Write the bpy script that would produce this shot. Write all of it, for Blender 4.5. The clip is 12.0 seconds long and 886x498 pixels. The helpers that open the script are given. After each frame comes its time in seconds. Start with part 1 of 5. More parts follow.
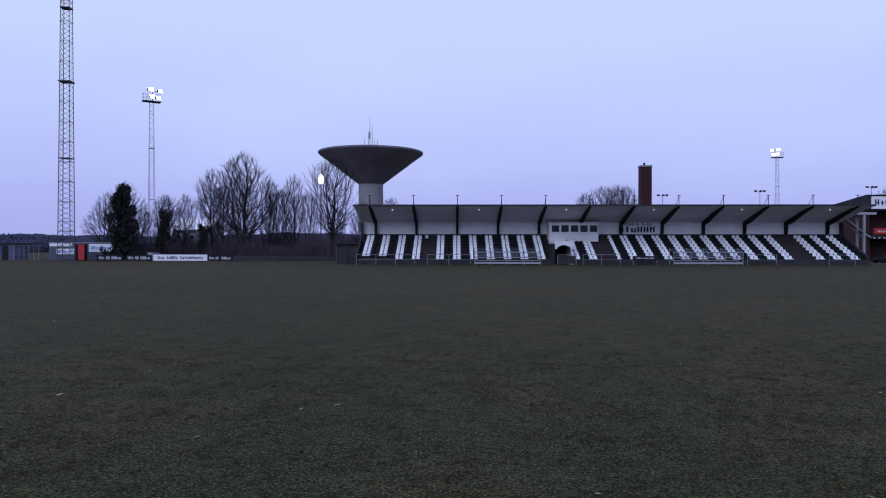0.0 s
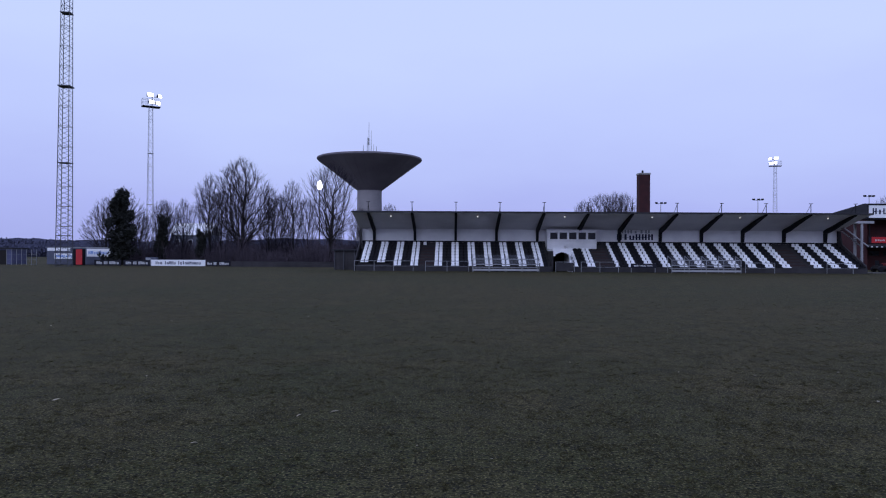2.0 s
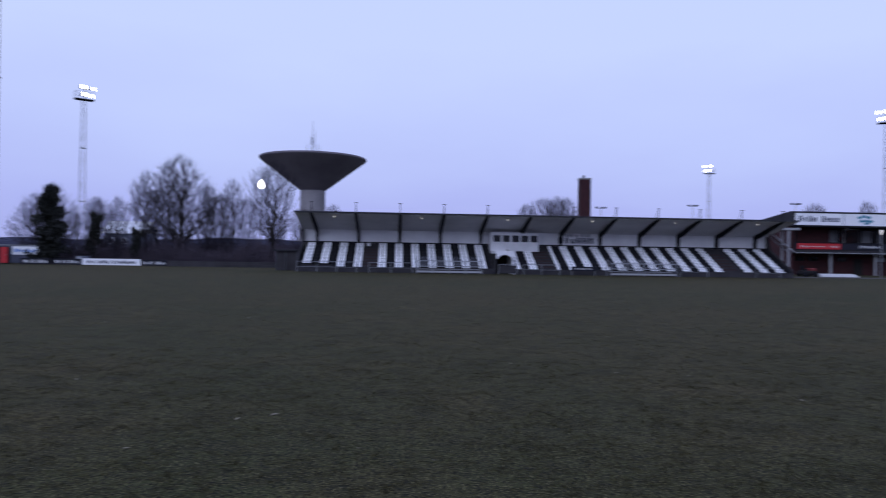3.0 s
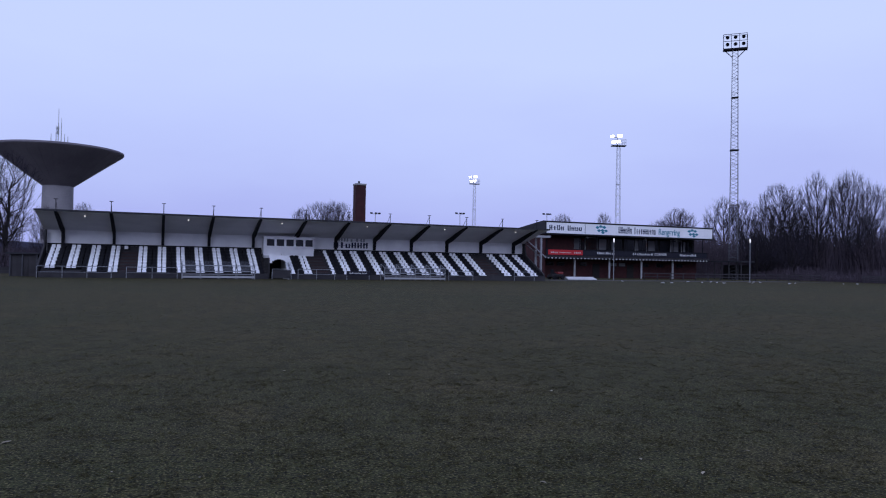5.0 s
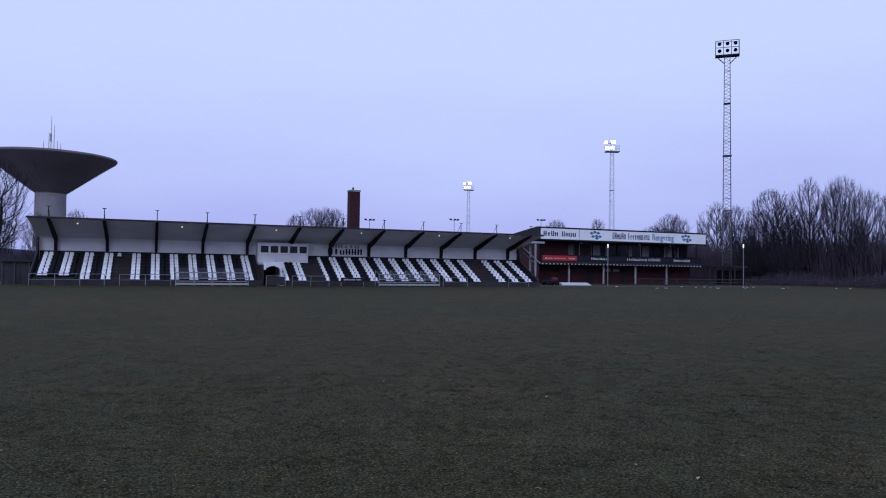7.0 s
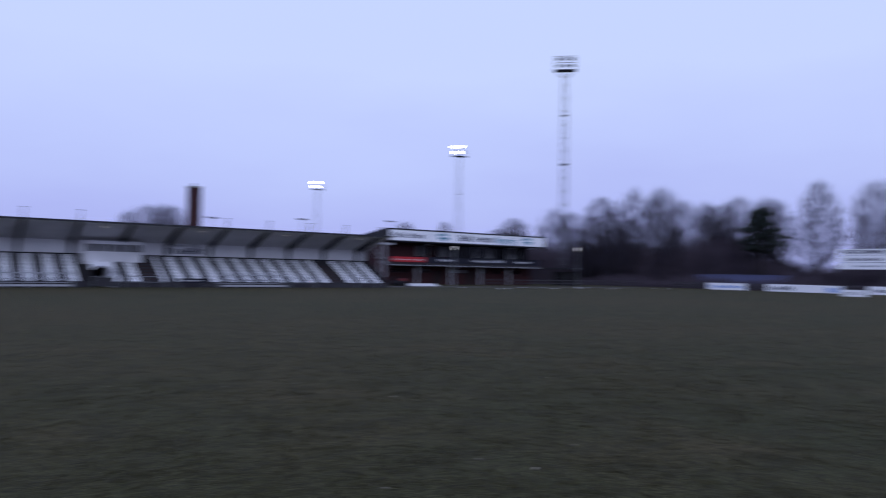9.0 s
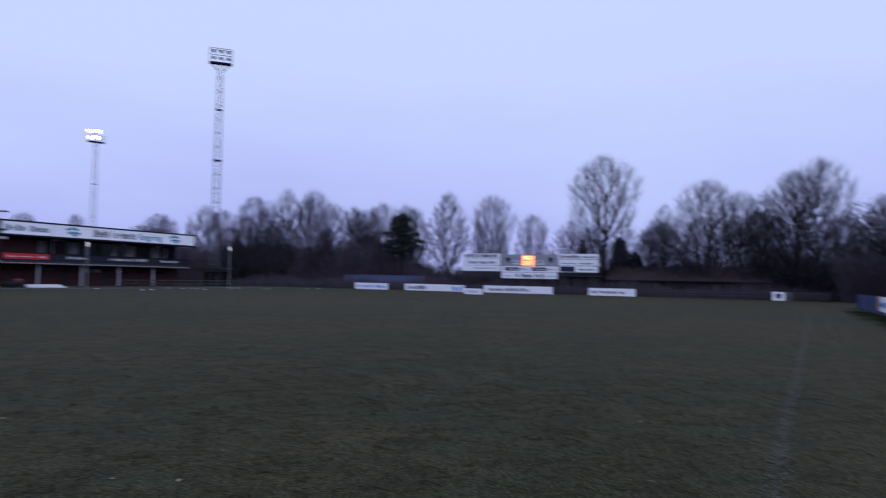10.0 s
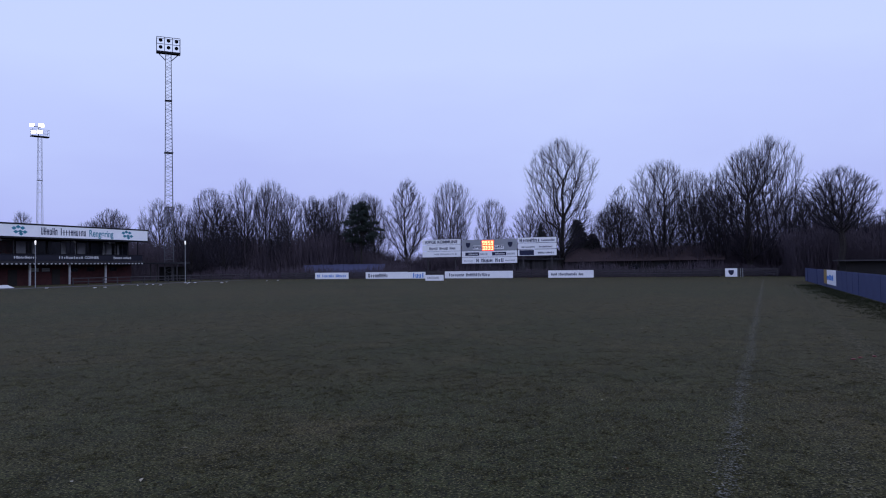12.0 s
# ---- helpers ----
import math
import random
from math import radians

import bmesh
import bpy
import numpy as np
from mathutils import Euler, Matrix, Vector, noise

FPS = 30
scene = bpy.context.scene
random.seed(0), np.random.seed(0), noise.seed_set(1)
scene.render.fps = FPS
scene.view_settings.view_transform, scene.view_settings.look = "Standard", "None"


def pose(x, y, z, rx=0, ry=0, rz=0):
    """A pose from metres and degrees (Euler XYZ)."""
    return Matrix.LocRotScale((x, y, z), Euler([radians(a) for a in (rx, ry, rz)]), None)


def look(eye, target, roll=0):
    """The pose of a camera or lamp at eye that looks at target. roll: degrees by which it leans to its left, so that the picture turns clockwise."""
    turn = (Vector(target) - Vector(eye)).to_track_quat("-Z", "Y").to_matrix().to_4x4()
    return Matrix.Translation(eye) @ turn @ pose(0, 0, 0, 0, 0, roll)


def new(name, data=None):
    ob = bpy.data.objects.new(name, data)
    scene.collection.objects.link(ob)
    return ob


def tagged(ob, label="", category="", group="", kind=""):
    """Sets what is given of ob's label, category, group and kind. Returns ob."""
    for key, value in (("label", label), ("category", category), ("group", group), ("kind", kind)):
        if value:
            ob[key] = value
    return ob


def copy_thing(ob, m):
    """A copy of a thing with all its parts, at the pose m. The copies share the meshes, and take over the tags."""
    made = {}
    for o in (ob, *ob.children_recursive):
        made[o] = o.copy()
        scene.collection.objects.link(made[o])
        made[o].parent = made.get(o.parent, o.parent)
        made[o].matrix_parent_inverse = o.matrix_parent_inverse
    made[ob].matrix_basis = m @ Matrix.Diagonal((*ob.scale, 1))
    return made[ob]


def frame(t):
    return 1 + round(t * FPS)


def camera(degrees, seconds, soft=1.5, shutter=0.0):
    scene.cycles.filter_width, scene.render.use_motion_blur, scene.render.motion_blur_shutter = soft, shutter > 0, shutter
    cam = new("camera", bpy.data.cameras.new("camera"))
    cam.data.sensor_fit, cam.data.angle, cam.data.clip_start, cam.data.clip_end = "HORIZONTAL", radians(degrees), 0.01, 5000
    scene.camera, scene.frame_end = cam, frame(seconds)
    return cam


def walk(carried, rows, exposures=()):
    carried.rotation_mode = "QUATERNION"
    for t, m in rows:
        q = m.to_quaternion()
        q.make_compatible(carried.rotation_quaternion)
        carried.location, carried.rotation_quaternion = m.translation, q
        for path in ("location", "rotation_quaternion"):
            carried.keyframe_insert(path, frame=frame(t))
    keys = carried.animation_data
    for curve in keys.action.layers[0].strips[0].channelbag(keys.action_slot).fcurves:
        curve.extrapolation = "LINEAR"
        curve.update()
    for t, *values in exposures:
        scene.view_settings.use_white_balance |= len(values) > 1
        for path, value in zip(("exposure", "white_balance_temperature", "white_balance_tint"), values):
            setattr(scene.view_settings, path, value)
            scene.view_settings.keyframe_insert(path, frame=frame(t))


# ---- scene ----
# ---------- camera and its walk ----------
cam = camera(65.5, 12.0, soft=1.1, shutter=0.8)
EYE = (0.0, 0.0, 1.85)
TURNS = [  # seconds, yaw, pitch, roll in degrees
    (0.0, 1.00, -0.27, -0.04), (0.5, 1.05, -0.18, -0.14), (1.0, 0.94, -0.22, -0.21), (1.5, 0.92, -0.10, -0.32),
    (2.0, 0.86, 0.28, -0.34), (2.5, -0.19, 0.61, -0.63), (3.0, -3.81, 0.47, -0.90), (3.5, -10.41, 0.66, -1.06),
    (3.7, -13.41, 0.79, -1.20), (4.4, -20.2, 1.0, -1.1), (5.3, -22.59, 1.25, -0.99), (5.5, -22.50, 1.41, -0.91),
    (6.0, -22.62, 1.75, -0.76), (6.5, -22.77, 1.67, -0.79), (8.3, -22.88, 1.71, -0.82), (8.5, -24.05, 1.92, -0.73),
    (9.0, -35.34, 1.95, -0.99), (9.5, -51.66, 2.49, -0.87), (10.0, -63.62, 2.49, -1.10), (10.5, -66.91, 1.49, -0.08),
    (11.0, -66.56, 1.03, 0.78), (11.5, -66.94, 1.32, 0.79), (12.0, -66.88, 1.40, 0.78)]
walk(cam, [(t, pose(*EYE, 90 + pitch, roll, yaw)) for t, yaw, pitch, roll in TURNS])

# ---------- world and sun: blue dusk under cloud ----------
world = bpy.data.worlds.new("dusk_sky")
scene.world = world
world.use_nodes = True
wn, wl = world.node_tree.nodes, world.node_tree.links
wn.clear()
w_out, w_bg = wn.new("ShaderNodeOutputWorld"), wn.new("ShaderNodeBackground")
w_sky = wn.new("ShaderNodeTexSky")
w_sky.sky_type, w_sky.sun_disc = "NISHITA", False
w_sky.sun_elevation, w_sky.sun_rotation = radians(30), radians(213)
w_tc, w_sep, w_ramp = wn.new("ShaderNodeTexCoord"), wn.new("ShaderNodeSeparateXYZ"), wn.new("ShaderNodeValToRGB")
w_noise, w_add = wn.new("ShaderNodeTexNoise"), wn.new("ShaderNodeMath")
w_noise.inputs["Scale"].default_value, w_noise.inputs["Detail"].default_value = 1.9, 5
w_add.operation = "MULTIPLY_ADD"
w_add.inputs[1].default_value = 0.20
w_map = wn.new("ShaderNodeMapping")
w_map.inputs["Scale"].default_value = (1.0, 1.0, 3.2)
wl.new(w_tc.outputs["Generated"], w_sep.inputs[0])
wl.new(w_tc.outputs["Generated"], w_map.inputs["Vector"])
wl.new(w_map.outputs[0], w_noise.inputs["Vector"])
wl.new(w_noise.outputs["Fac"], w_add.inputs[0])
wl.new(w_sep.outputs["Z"], w_add.inputs[2])
wl.new(w_add.outputs[0], w_ramp.inputs["Fac"])
cloud = [(0.06, (0.38, 0.42, 0.83)), (0.16, (0.43, 0.48, 0.92)), (0.26, (0.51, 0.59, 1.00)), (0.38, (0.58, 0.68, 1.05)), (0.56, (0.58, 0.69, 1.12)), (1.0, (0.56, 0.65, 1.22))]
while len(w_ramp.color_ramp.elements) < len(cloud):
    w_ramp.color_ramp.elements.new(0.5)
for el, (pos, col) in zip(w_ramp.color_ramp.elements, cloud):
    el.position, el.color = pos, (*col, 1)
w_scale = wn.new("ShaderNodeMix")
w_scale.data_type = "RGBA"
w_dim = wn.new("ShaderNodeVectorMath")
w_dim.operation = "SCALE"
w_dim.inputs["Scale"].default_value = 0.10
wl.new(w_sky.outputs[0], w_dim.inputs[0])
w_scale.inputs["Factor"].default_value = 0.975
wl.new(w_dim.outputs[0], w_scale.inputs["A"])
wl.new(w_ramp.outputs["Color"], w_scale.inputs["B"])
wl.new(w_scale.outputs["Result"], w_bg.inputs["Color"])
w_bg.inputs["Strength"].default_value = 1.0
wl.new(w_bg.outputs[0], w_out.inputs[0])

sun = new("sun", bpy.data.lights.new("sun", "SUN"))
sun.data.energy, sun.data.angle, sun.data.color = 0.75, radians(40), (0.66, 0.74, 1.0)
sun.matrix_world = look((0, 0, 60), (57, 87, 0))

# ---------- materials ----------


def material(name, base, other=None, rough=0.8, metal=0.0, scale=4.0, fine=40.0, amount=0.5, bump=0.2, per_piece=0.0, spec=0.3):
    """A surface with large blotches between two colours, fine grain, and relief."""
    other = other or tuple(c * 0.72 for c in base)
    m = bpy.data.materials.new(name)
    m.use_nodes = True
    n, l = m.node_tree.nodes, m.node_tree.links
    b = n["Principled BSDF"]
    b.inputs["Roughness"].default_value, b.inputs["Metallic"].default_value = rough, metal
    b.inputs["Specular IOR Level"].default_value = spec
    tc = n.new("ShaderNodeTexCoord")
    big, small = n.new("ShaderNodeTexNoise"), n.new("ShaderNodeTexNoise")
    big.inputs["Scale"].default_value, big.inputs["Detail"].default_value = scale, 5
    small.inputs["Scale"].default_value, small.inputs["Detail"].default_value = fine, 3
    for t in (big, small):
        l.new(tc.outputs["Object"], t.inputs["Vector"])
    ramp = n.new("ShaderNodeMapRange")
    ramp.inputs["From Min"].default_value, ramp.inputs["From Max"].default_value = 0.35, 0.65
    l.new(big.outputs["Fac"], ramp.inputs["Value"])
    mix = n.new("ShaderNodeMix")
    mix.data_type = "RGBA"
    mix.inputs["A"].default_value, mix.inputs["B"].default_value = (*base, 1), (*other, 1)
    fac = n.new("ShaderNodeMath")
    fac.operation = "MULTIPLY"
    fac.inputs[1].default_value = amount
    l.new(ramp.outputs[0], fac.inputs[0])
    l.new(fac.outputs[0], mix.inputs["Factor"])
    grain = n.new("ShaderNodeMapRange")
    grain.inputs["To Min"].default_value, grain.inputs["To Max"].default_value = 0.82, 1.15
    l.new(small.outputs["Fac"], grain.inputs["Value"])
    tint = n.new("ShaderNodeVectorMath")
    tint.operation = "SCALE"
    l.new(mix.outputs["Result"], tint.inputs[0])
    l.new(grain.outputs[0], tint.inputs["Scale"])
    out = tint.outputs[0]
    if per_piece:
        info = n.new("ShaderNodeObjectInfo")
        pr = n.new("ShaderNodeMapRange")
        pr.inputs["To Min"].default_value, pr.inputs["To Max"].default_value = 1 - per_piece, 1 + per_piece
        l.new(info.outputs["Random"], pr.inputs["Value"])
        t2 = n.new("ShaderNodeVectorMath")
        t2.operation = "SCALE"
        l.new(out, t2.inputs[0])
        l.new(pr.outputs[0], t2.inputs["Scale"])
        out = t2.outputs[0]
    l.new(out, b.inputs["Base Color"])
    if bump:
        bp = n.new("ShaderNodeBump")
        bp.inputs["Strength"].default_value, bp.inputs["Distance"].default_value = bump, 0.02
        l.new(small.outputs["Fac"], bp.inputs["Height"])
        l.new(bp.outputs[0], b.inputs["Normal"])
    return m


def vary_islands(m, lo, hi):
    """Lets each loose piece of a joined mesh differ in brightness."""
    n, l = m.node_tree.nodes, m.node_tree.links
    b = n["Principled BSDF"]
    src = b.inputs["Base Color"].links[0].from_socket
    geo, r, t = n.new("ShaderNodeNewGeometry"), n.new("ShaderNodeMapRange"), n.new("ShaderNodeVectorMath")
    r.inputs["To Min"].default_value, r.inputs["To Max"].default_value = lo, hi
    t.operation = "SCALE"
    l.new(geo.outputs["Random Per Island"], r.inputs["Value"])
    l.new(src, t.inputs[0])
    l.new(r.outputs[0], t.inputs["Scale"])
    l.new(t.outputs[0], b.inputs["Base Color"])
    return m


def let_through(m, colour):
    """Thin leaves: half of the light passes through."""
    n, l = m.node_tree.nodes, m.node_tree.links
    tr, mx, out = n.new("ShaderNodeBsdfTranslucent"), n.new("ShaderNodeMixShader"), n["Material Output"]
    tr.inputs["Color"].default_value = (*colour, 1)
    mx.inputs[0].default_value = 0.45
    l.new(n["Principled BSDF"].outputs[0], mx.inputs[1])
    l.new(tr.outputs[0], mx.inputs[2])
    l.new(mx.outputs[0], out.inputs["Surface"])
    return m


def glow(name, colour, strength):
    m = bpy.data.materials.new(name)
    m.use_nodes = True
    b = m.node_tree.nodes["Principled BSDF"]
    b.inputs["Base Color"].default_value = (*colour, 1)
    b.inputs["Emission Color"].default_value = (*colour, 1)
    b.inputs["Emission Strength"].default_value = strength
    return m


def turf_material():
    m = bpy.data.materials.new("turf")
    m.use_nodes = True
    n, l = m.node_tree.nodes, m.node_tree.links
    b = n["Principled BSDF"]
    b.inputs["Roughness"].default_value, b.inputs["Specular IOR Level"].default_value = 0.95, 0.1
    tc = n.new("ShaderNodeTexCoord")
    layers = []
    for sc, det in ((0.05, 4), (0.33, 5), (1.7, 5), (9.0, 5), (26.0, 4), (42.0, 3)):
        t = n.new("ShaderNodeTexNoise")
        t.inputs["Scale"].default_value, t.inputs["Detail"].default_value = sc, det
        l.new(tc.outputs["Object"], t.inputs["Vector"])
        layers.append(t)

    def blend(a, bb, t, lo, hi):
        r = n.new("ShaderNodeMapRange")
        r.inputs["From Min"].default_value, r.inputs["From Max"].default_value = lo, hi
        l.new(t.outputs["Fac"], r.inputs["Value"])
        x = n.new("ShaderNodeMix")
        x.data_type = "RGBA"
        l.new(r.outputs[0], x.inputs["Factor"])
        for slot, v in (("A", a), ("B", bb)):
            if isinstance(v, tuple):
                x.inputs[slot].default_value = (*v, 1)
            else:
                l.new(v, x.inputs[slot])
        return x.outputs["Result"]

    far = blend((0.036, 0.041, 0.0140), (0.058, 0.048, 0.0180), layers[0], 0.38, 0.62)
    mid = blend(far, (0.066, 0.053, 0.0205), layers[1], 0.46, 0.70)
    patch = blend(mid, (0.024, 0.024, 0.0085), layers[2], 0.46, 0.68)
    near = blend(patch, (0.014, 0.014, 0.006), layers[3], 0.46, 0.70)
    holes = blend(near, (0.006, 0.006, 0.003), layers[4], 0.48, 0.62)
    last = blend(holes, (0.165, 0.142, 0.062), layers[5], 0.54, 0.70)
    b.inputs["Sheen Weight"].default_value, b.inputs["Sheen Roughness"].default_value = 0.004, 0.4
    l.new(last, b.inputs["Base Color"])
    bp = n.new("ShaderNodeBump")
    bp.inputs["Strength"].default_value, bp.inputs["Distance"].default_value = 0.6, 0.04
    l.new(layers[4].outputs["Fac"], bp.inputs["Height"])
    l.new(bp.outputs[0], b.inputs["Normal"])
    return m


def chalk_material(name, colour, cover):
    """Worn white line marking in the grass."""
    m = material(name, (0.048, 0.046, 0.024), (0.060, 0.056, 0.030), 0.95, scale=3, fine=60, bump=0.3, spec=0.1)
    n, l = m.node_tree.nodes, m.node_tree.links
    b = n["Principled BSDF"]
    src = b.inputs["Base Color"].links[0].from_socket
    tc = n.new("ShaderNodeTexCoord")
    t = n.new("ShaderNodeTexNoise")
    t.inputs["Scale"].default_value, t.inputs["Detail"].default_value = 9, 8
    l.new(tc.outputs["Object"], t.inputs["Vector"])
    r = n.new("ShaderNodeMapRange")
    r.inputs["From Min"].default_value, r.inputs["From Max"].default_value = 0.34, 0.62
    r.inputs["To Max"].default_value = cover
    l.new(t.outputs["Fac"], r.inputs["Value"])
    x = n.new("ShaderNodeMix")
    x.data_type = "RGBA"
    l.new(r.outputs[0], x.inputs["Factor"])
    l.new(src, x.inputs["A"])
    x.inputs["B"].default_value = (*colour, 1)
    l.new(x.outputs["Result"], b.inputs["Base Color"])
    return m


def glass_material():
    m = bpy.data.materials.new("window_glass")
    m.use_nodes = True
    b = m.node_tree.nodes["Principled BSDF"]
    b.inputs["Base Color"].default_value = (0.006, 0.007, 0.010, 1)
    b.inputs["Roughness"].default_value, b.inputs["Specular IOR Level"].default_value = 0.15, 0.3
    return m


def clear_material():
    m = bpy.data.materials.new("scratched_acrylic")
    m.use_nodes = True
    b = m.node_tree.nodes["Principled BSDF"]
    b.inputs["Base Color"].default_value = (0.35, 0.36, 0.40, 1)
    b.inputs["Roughness"].default_value, b.inputs["Alpha"].default_value = 0.25, 0.10
    return m


TURF = turf_material()
CHALK = chalk_material("worn_chalk", (0.17, 0.168, 0.14), 0.8)
TRODDEN = chalk_material("trodden_turf", (0.16, 0.145, 0.085), 0.7)
BLADE = let_through(vary_islands(material("grass_blade", (0.034, 0.030, 0.0105), (0.060, 0.051, 0.0195), 0.85, scale=1.2, fine=20, amount=0.8, bump=0, spec=0.2), 0.2, 2.3), (0.041, 0.037, 0.012))
ROUGH = let_through(vary_islands(material("rough_grass", (0.020, 0.026, 0.010), (0.032, 0.036, 0.015), 0.85, scale=1.2, fine=20, amount=0.8, bump=0, spec=0.2), 0.4, 1.5), (0.024, 0.030, 0.010))
WHITE = material("white_painted_wall", (0.84, 0.83, 0.84), (0.68, 0.67, 0.69), 0.8, scale=0.8, fine=25, amount=0.6)
SOFFIT = material("white_painted_boards", (0.74, 0.73, 0.75), (0.58, 0.57, 0.60), 0.8, scale=0.5, fine=20, amount=0.6)
BLACK = material("black_painted_steel", (0.010, 0.010, 0.013), (0.018, 0.018, 0.022), 0.7, scale=2, fine=60, spec=0.12)
FELT = material("roofing_felt", (0.028, 0.028, 0.033), (0.045, 0.045, 0.05), 0.9, scale=1, fine=80)
CONCRETE = material("stained_concrete", (0.33, 0.32, 0.31), (0.20, 0.195, 0.19), 0.9, scale=0.6, fine=30, amount=0.8)
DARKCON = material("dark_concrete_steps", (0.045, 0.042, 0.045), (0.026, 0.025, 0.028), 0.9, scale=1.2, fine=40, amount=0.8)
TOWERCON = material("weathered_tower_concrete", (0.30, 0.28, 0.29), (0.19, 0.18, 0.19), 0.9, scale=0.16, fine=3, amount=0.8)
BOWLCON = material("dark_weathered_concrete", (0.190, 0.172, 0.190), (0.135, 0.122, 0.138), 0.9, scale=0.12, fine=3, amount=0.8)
SEATW = material("white_plastic_seat", (0.90, 0.90, 0.91), (0.80, 0.80, 0.81), 0.45, scale=3, fine=30, bump=0.05, per_piece=0.07)
SEATB = material("black_plastic_seat", (0.007, 0.007, 0.010), (0.011, 0.011, 0.014), 0.6, scale=3, fine=30, bump=0.05, spec=0.15)
BROWN = material("dark_red_brown_steps", (0.045, 0.028, 0.028), (0.026, 0.019, 0.020), 0.9, scale=1.5, fine=30)
BRICK = material("dark_red_brick", (0.052, 0.016, 0.017), (0.030, 0.011, 0.013), 0.9, scale=1.5, fine=12, amount=0.8)
STEEL = material("galvanised_steel", (0.30, 0.31, 0.32), (0.21, 0.215, 0.225), 0.5, 0.6, scale=2, fine=40)
MASTSTEEL = material("weathered_mast_steel", (0.085, 0.088, 0.10), (0.055, 0.057, 0.065), 0.6, 0.4, scale=1, fine=20)
GREYPOST = material("grey_painted_post", (0.36, 0.36, 0.37), (0.27, 0.27, 0.28), 0.7, scale=2, fine=30)
SIGNW = material("white_sign_board", (0.88, 0.88, 0.89), (0.80, 0.80, 0.81), 0.55, scale=0.7, fine=20, bump=0.03)
SIGNG = material("grey_sign_board", (0.30, 0.31, 0.33), (0.25, 0.26, 0.28), 0.6, scale=0.7, fine=20, bump=0.03)
INK = material("dark_blue_ink", (0.014, 0.018, 0.05), (0.02, 0.025, 0.06), 0.6, bump=0)
TEAL = material("teal_ink", (0.03, 0.20, 0.27), (0.04, 0.24, 0.32), 0.6, bump=0)
BLUEINK = material("bright_blue_ink", (0.05, 0.22, 0.62), (0.04, 0.18, 0.5), 0.6, bump=0)
PALEINK = material("pale_lettering", (0.60, 0.60, 0.60), (0.5, 0.5, 0.5), 0.6, bump=0)
YELLOW = material("yellow_print", (0.30, 0.20, 0.06), (0.22, 0.15, 0.05), 0.6, bump=0)
BANNER = material("black_vinyl_banner", (0.008, 0.008, 0.016), (0.013, 0.013, 0.022), 0.7, scale=1, fine=20, bump=0.05)
REDBAN = material("red_vinyl_banner", (0.50, 0.025, 0.03), (0.40, 0.022, 0.028), 0.55, scale=1, fine=20, bump=0.05)
REDPAINT = material("red_paint", (0.16, 0.018, 0.016), (0.10, 0.014, 0.014), 0.6, scale=1.5, fine=30)
BLUEFENCE = material("blue_fence_sheet", (0.034, 0.048, 0.125), (0.024, 0.034, 0.095), 0.75, scale=0.8, fine=14, amount=0.7)
BLUEGREY = material("blue_grey_sheet", (0.11, 0.12, 0.165), (0.08, 0.088, 0.12), 0.7, scale=0.6, fine=12)
GREYWOOD = material("weathered_grey_boards", (0.050, 0.046, 0.049), (0.032, 0.030, 0.032), 0.9, scale=1.2, fine=24, amount=0.8, per_piece=0.15)
DARKWOOD = material("dark_stained_boards", (0.020, 0.018, 0.018), (0.013, 0.012, 0.012), 0.85, scale=1.5, fine=25, per_piece=0.15)
BARK = material("wet_bark", (0.026, 0.021, 0.020), (0.016, 0.014, 0.013), 0.95, scale=2, fine=14, amount=0.8, bump=0.5)
TWIG = material("bare_twigs", (0.029, 0.024, 0.033), (0.020, 0.017, 0.024), 0.95, scale=0.5, fine=5, bump=0)
PALETWIG = material("pale_twigs", (0.046, 0.039, 0.050), (0.032, 0.027, 0.036), 0.95, scale=0.5, fine=5, bump=0)
IVY = material("ivy_leaves", (0.009, 0.010, 0.007), (0.014, 0.016, 0.010), 0.6, scale=1.5, fine=10, amount=0.8, bump=0)
NEEDLE = material("pine_needles", (0.010, 0.017, 0.013), (0.018, 0.026, 0.018), 0.8, scale=1.0, fine=8, amount=0.8, bump=0)
SCRUB = material("dry_scrub", (0.076, 0.059, 0.072), (0.047, 0.038, 0.049), 0.95, scale=0.4, fine=4, amount=0.8, bump=0)
# woods lightened towards blue: the haze of distance is painted into this colour
HAZEWOOD = material("far_woods", (0.070, 0.074, 0.115), (0.082, 0.086, 0.13), 0.95, scale=0.02, fine=0.3, amount=0.8, bump=0)
GRAVEL = material("pale_gravel_path", (0.060, 0.056, 0.05), (0.045, 0.042, 0.036), 0.95, scale=0.5, fine=20)
CURTAIN = material("pale_curtain", (0.20, 0.20, 0.21), (0.14, 0.14, 0.15), 0.9, scale=1.5, fine=10)
DIMSHEET = material("dull_dark_sheet", (0.095, 0.102, 0.185), (0.055, 0.060, 0.105), 0.8, scale=0.8, fine=12, amount=0.9)
GLASS = glass_material()
ACRYLIC = clear_material()
LEAFPALE = material("fallen_leaf", (0.26, 0.23, 0.16), (0.16, 0.135, 0.085), 0.8, scale=10, fine=40, per_piece=0.3)
LAMPGLOW = glow("lit_floodlight", (1.0, 0.97, 0.90), 7.0)
BULBGLOW = glow("lit_bulb", (1.0, 0.95, 0.90), 0.6)
LEDRED = glow("red_led", (1.0, 0.05, 0.02), 1.6)
LEDHOT = glow("orange_led", (1.0, 0.50, 0.25), 3.0)

# ---------- building helpers ----------


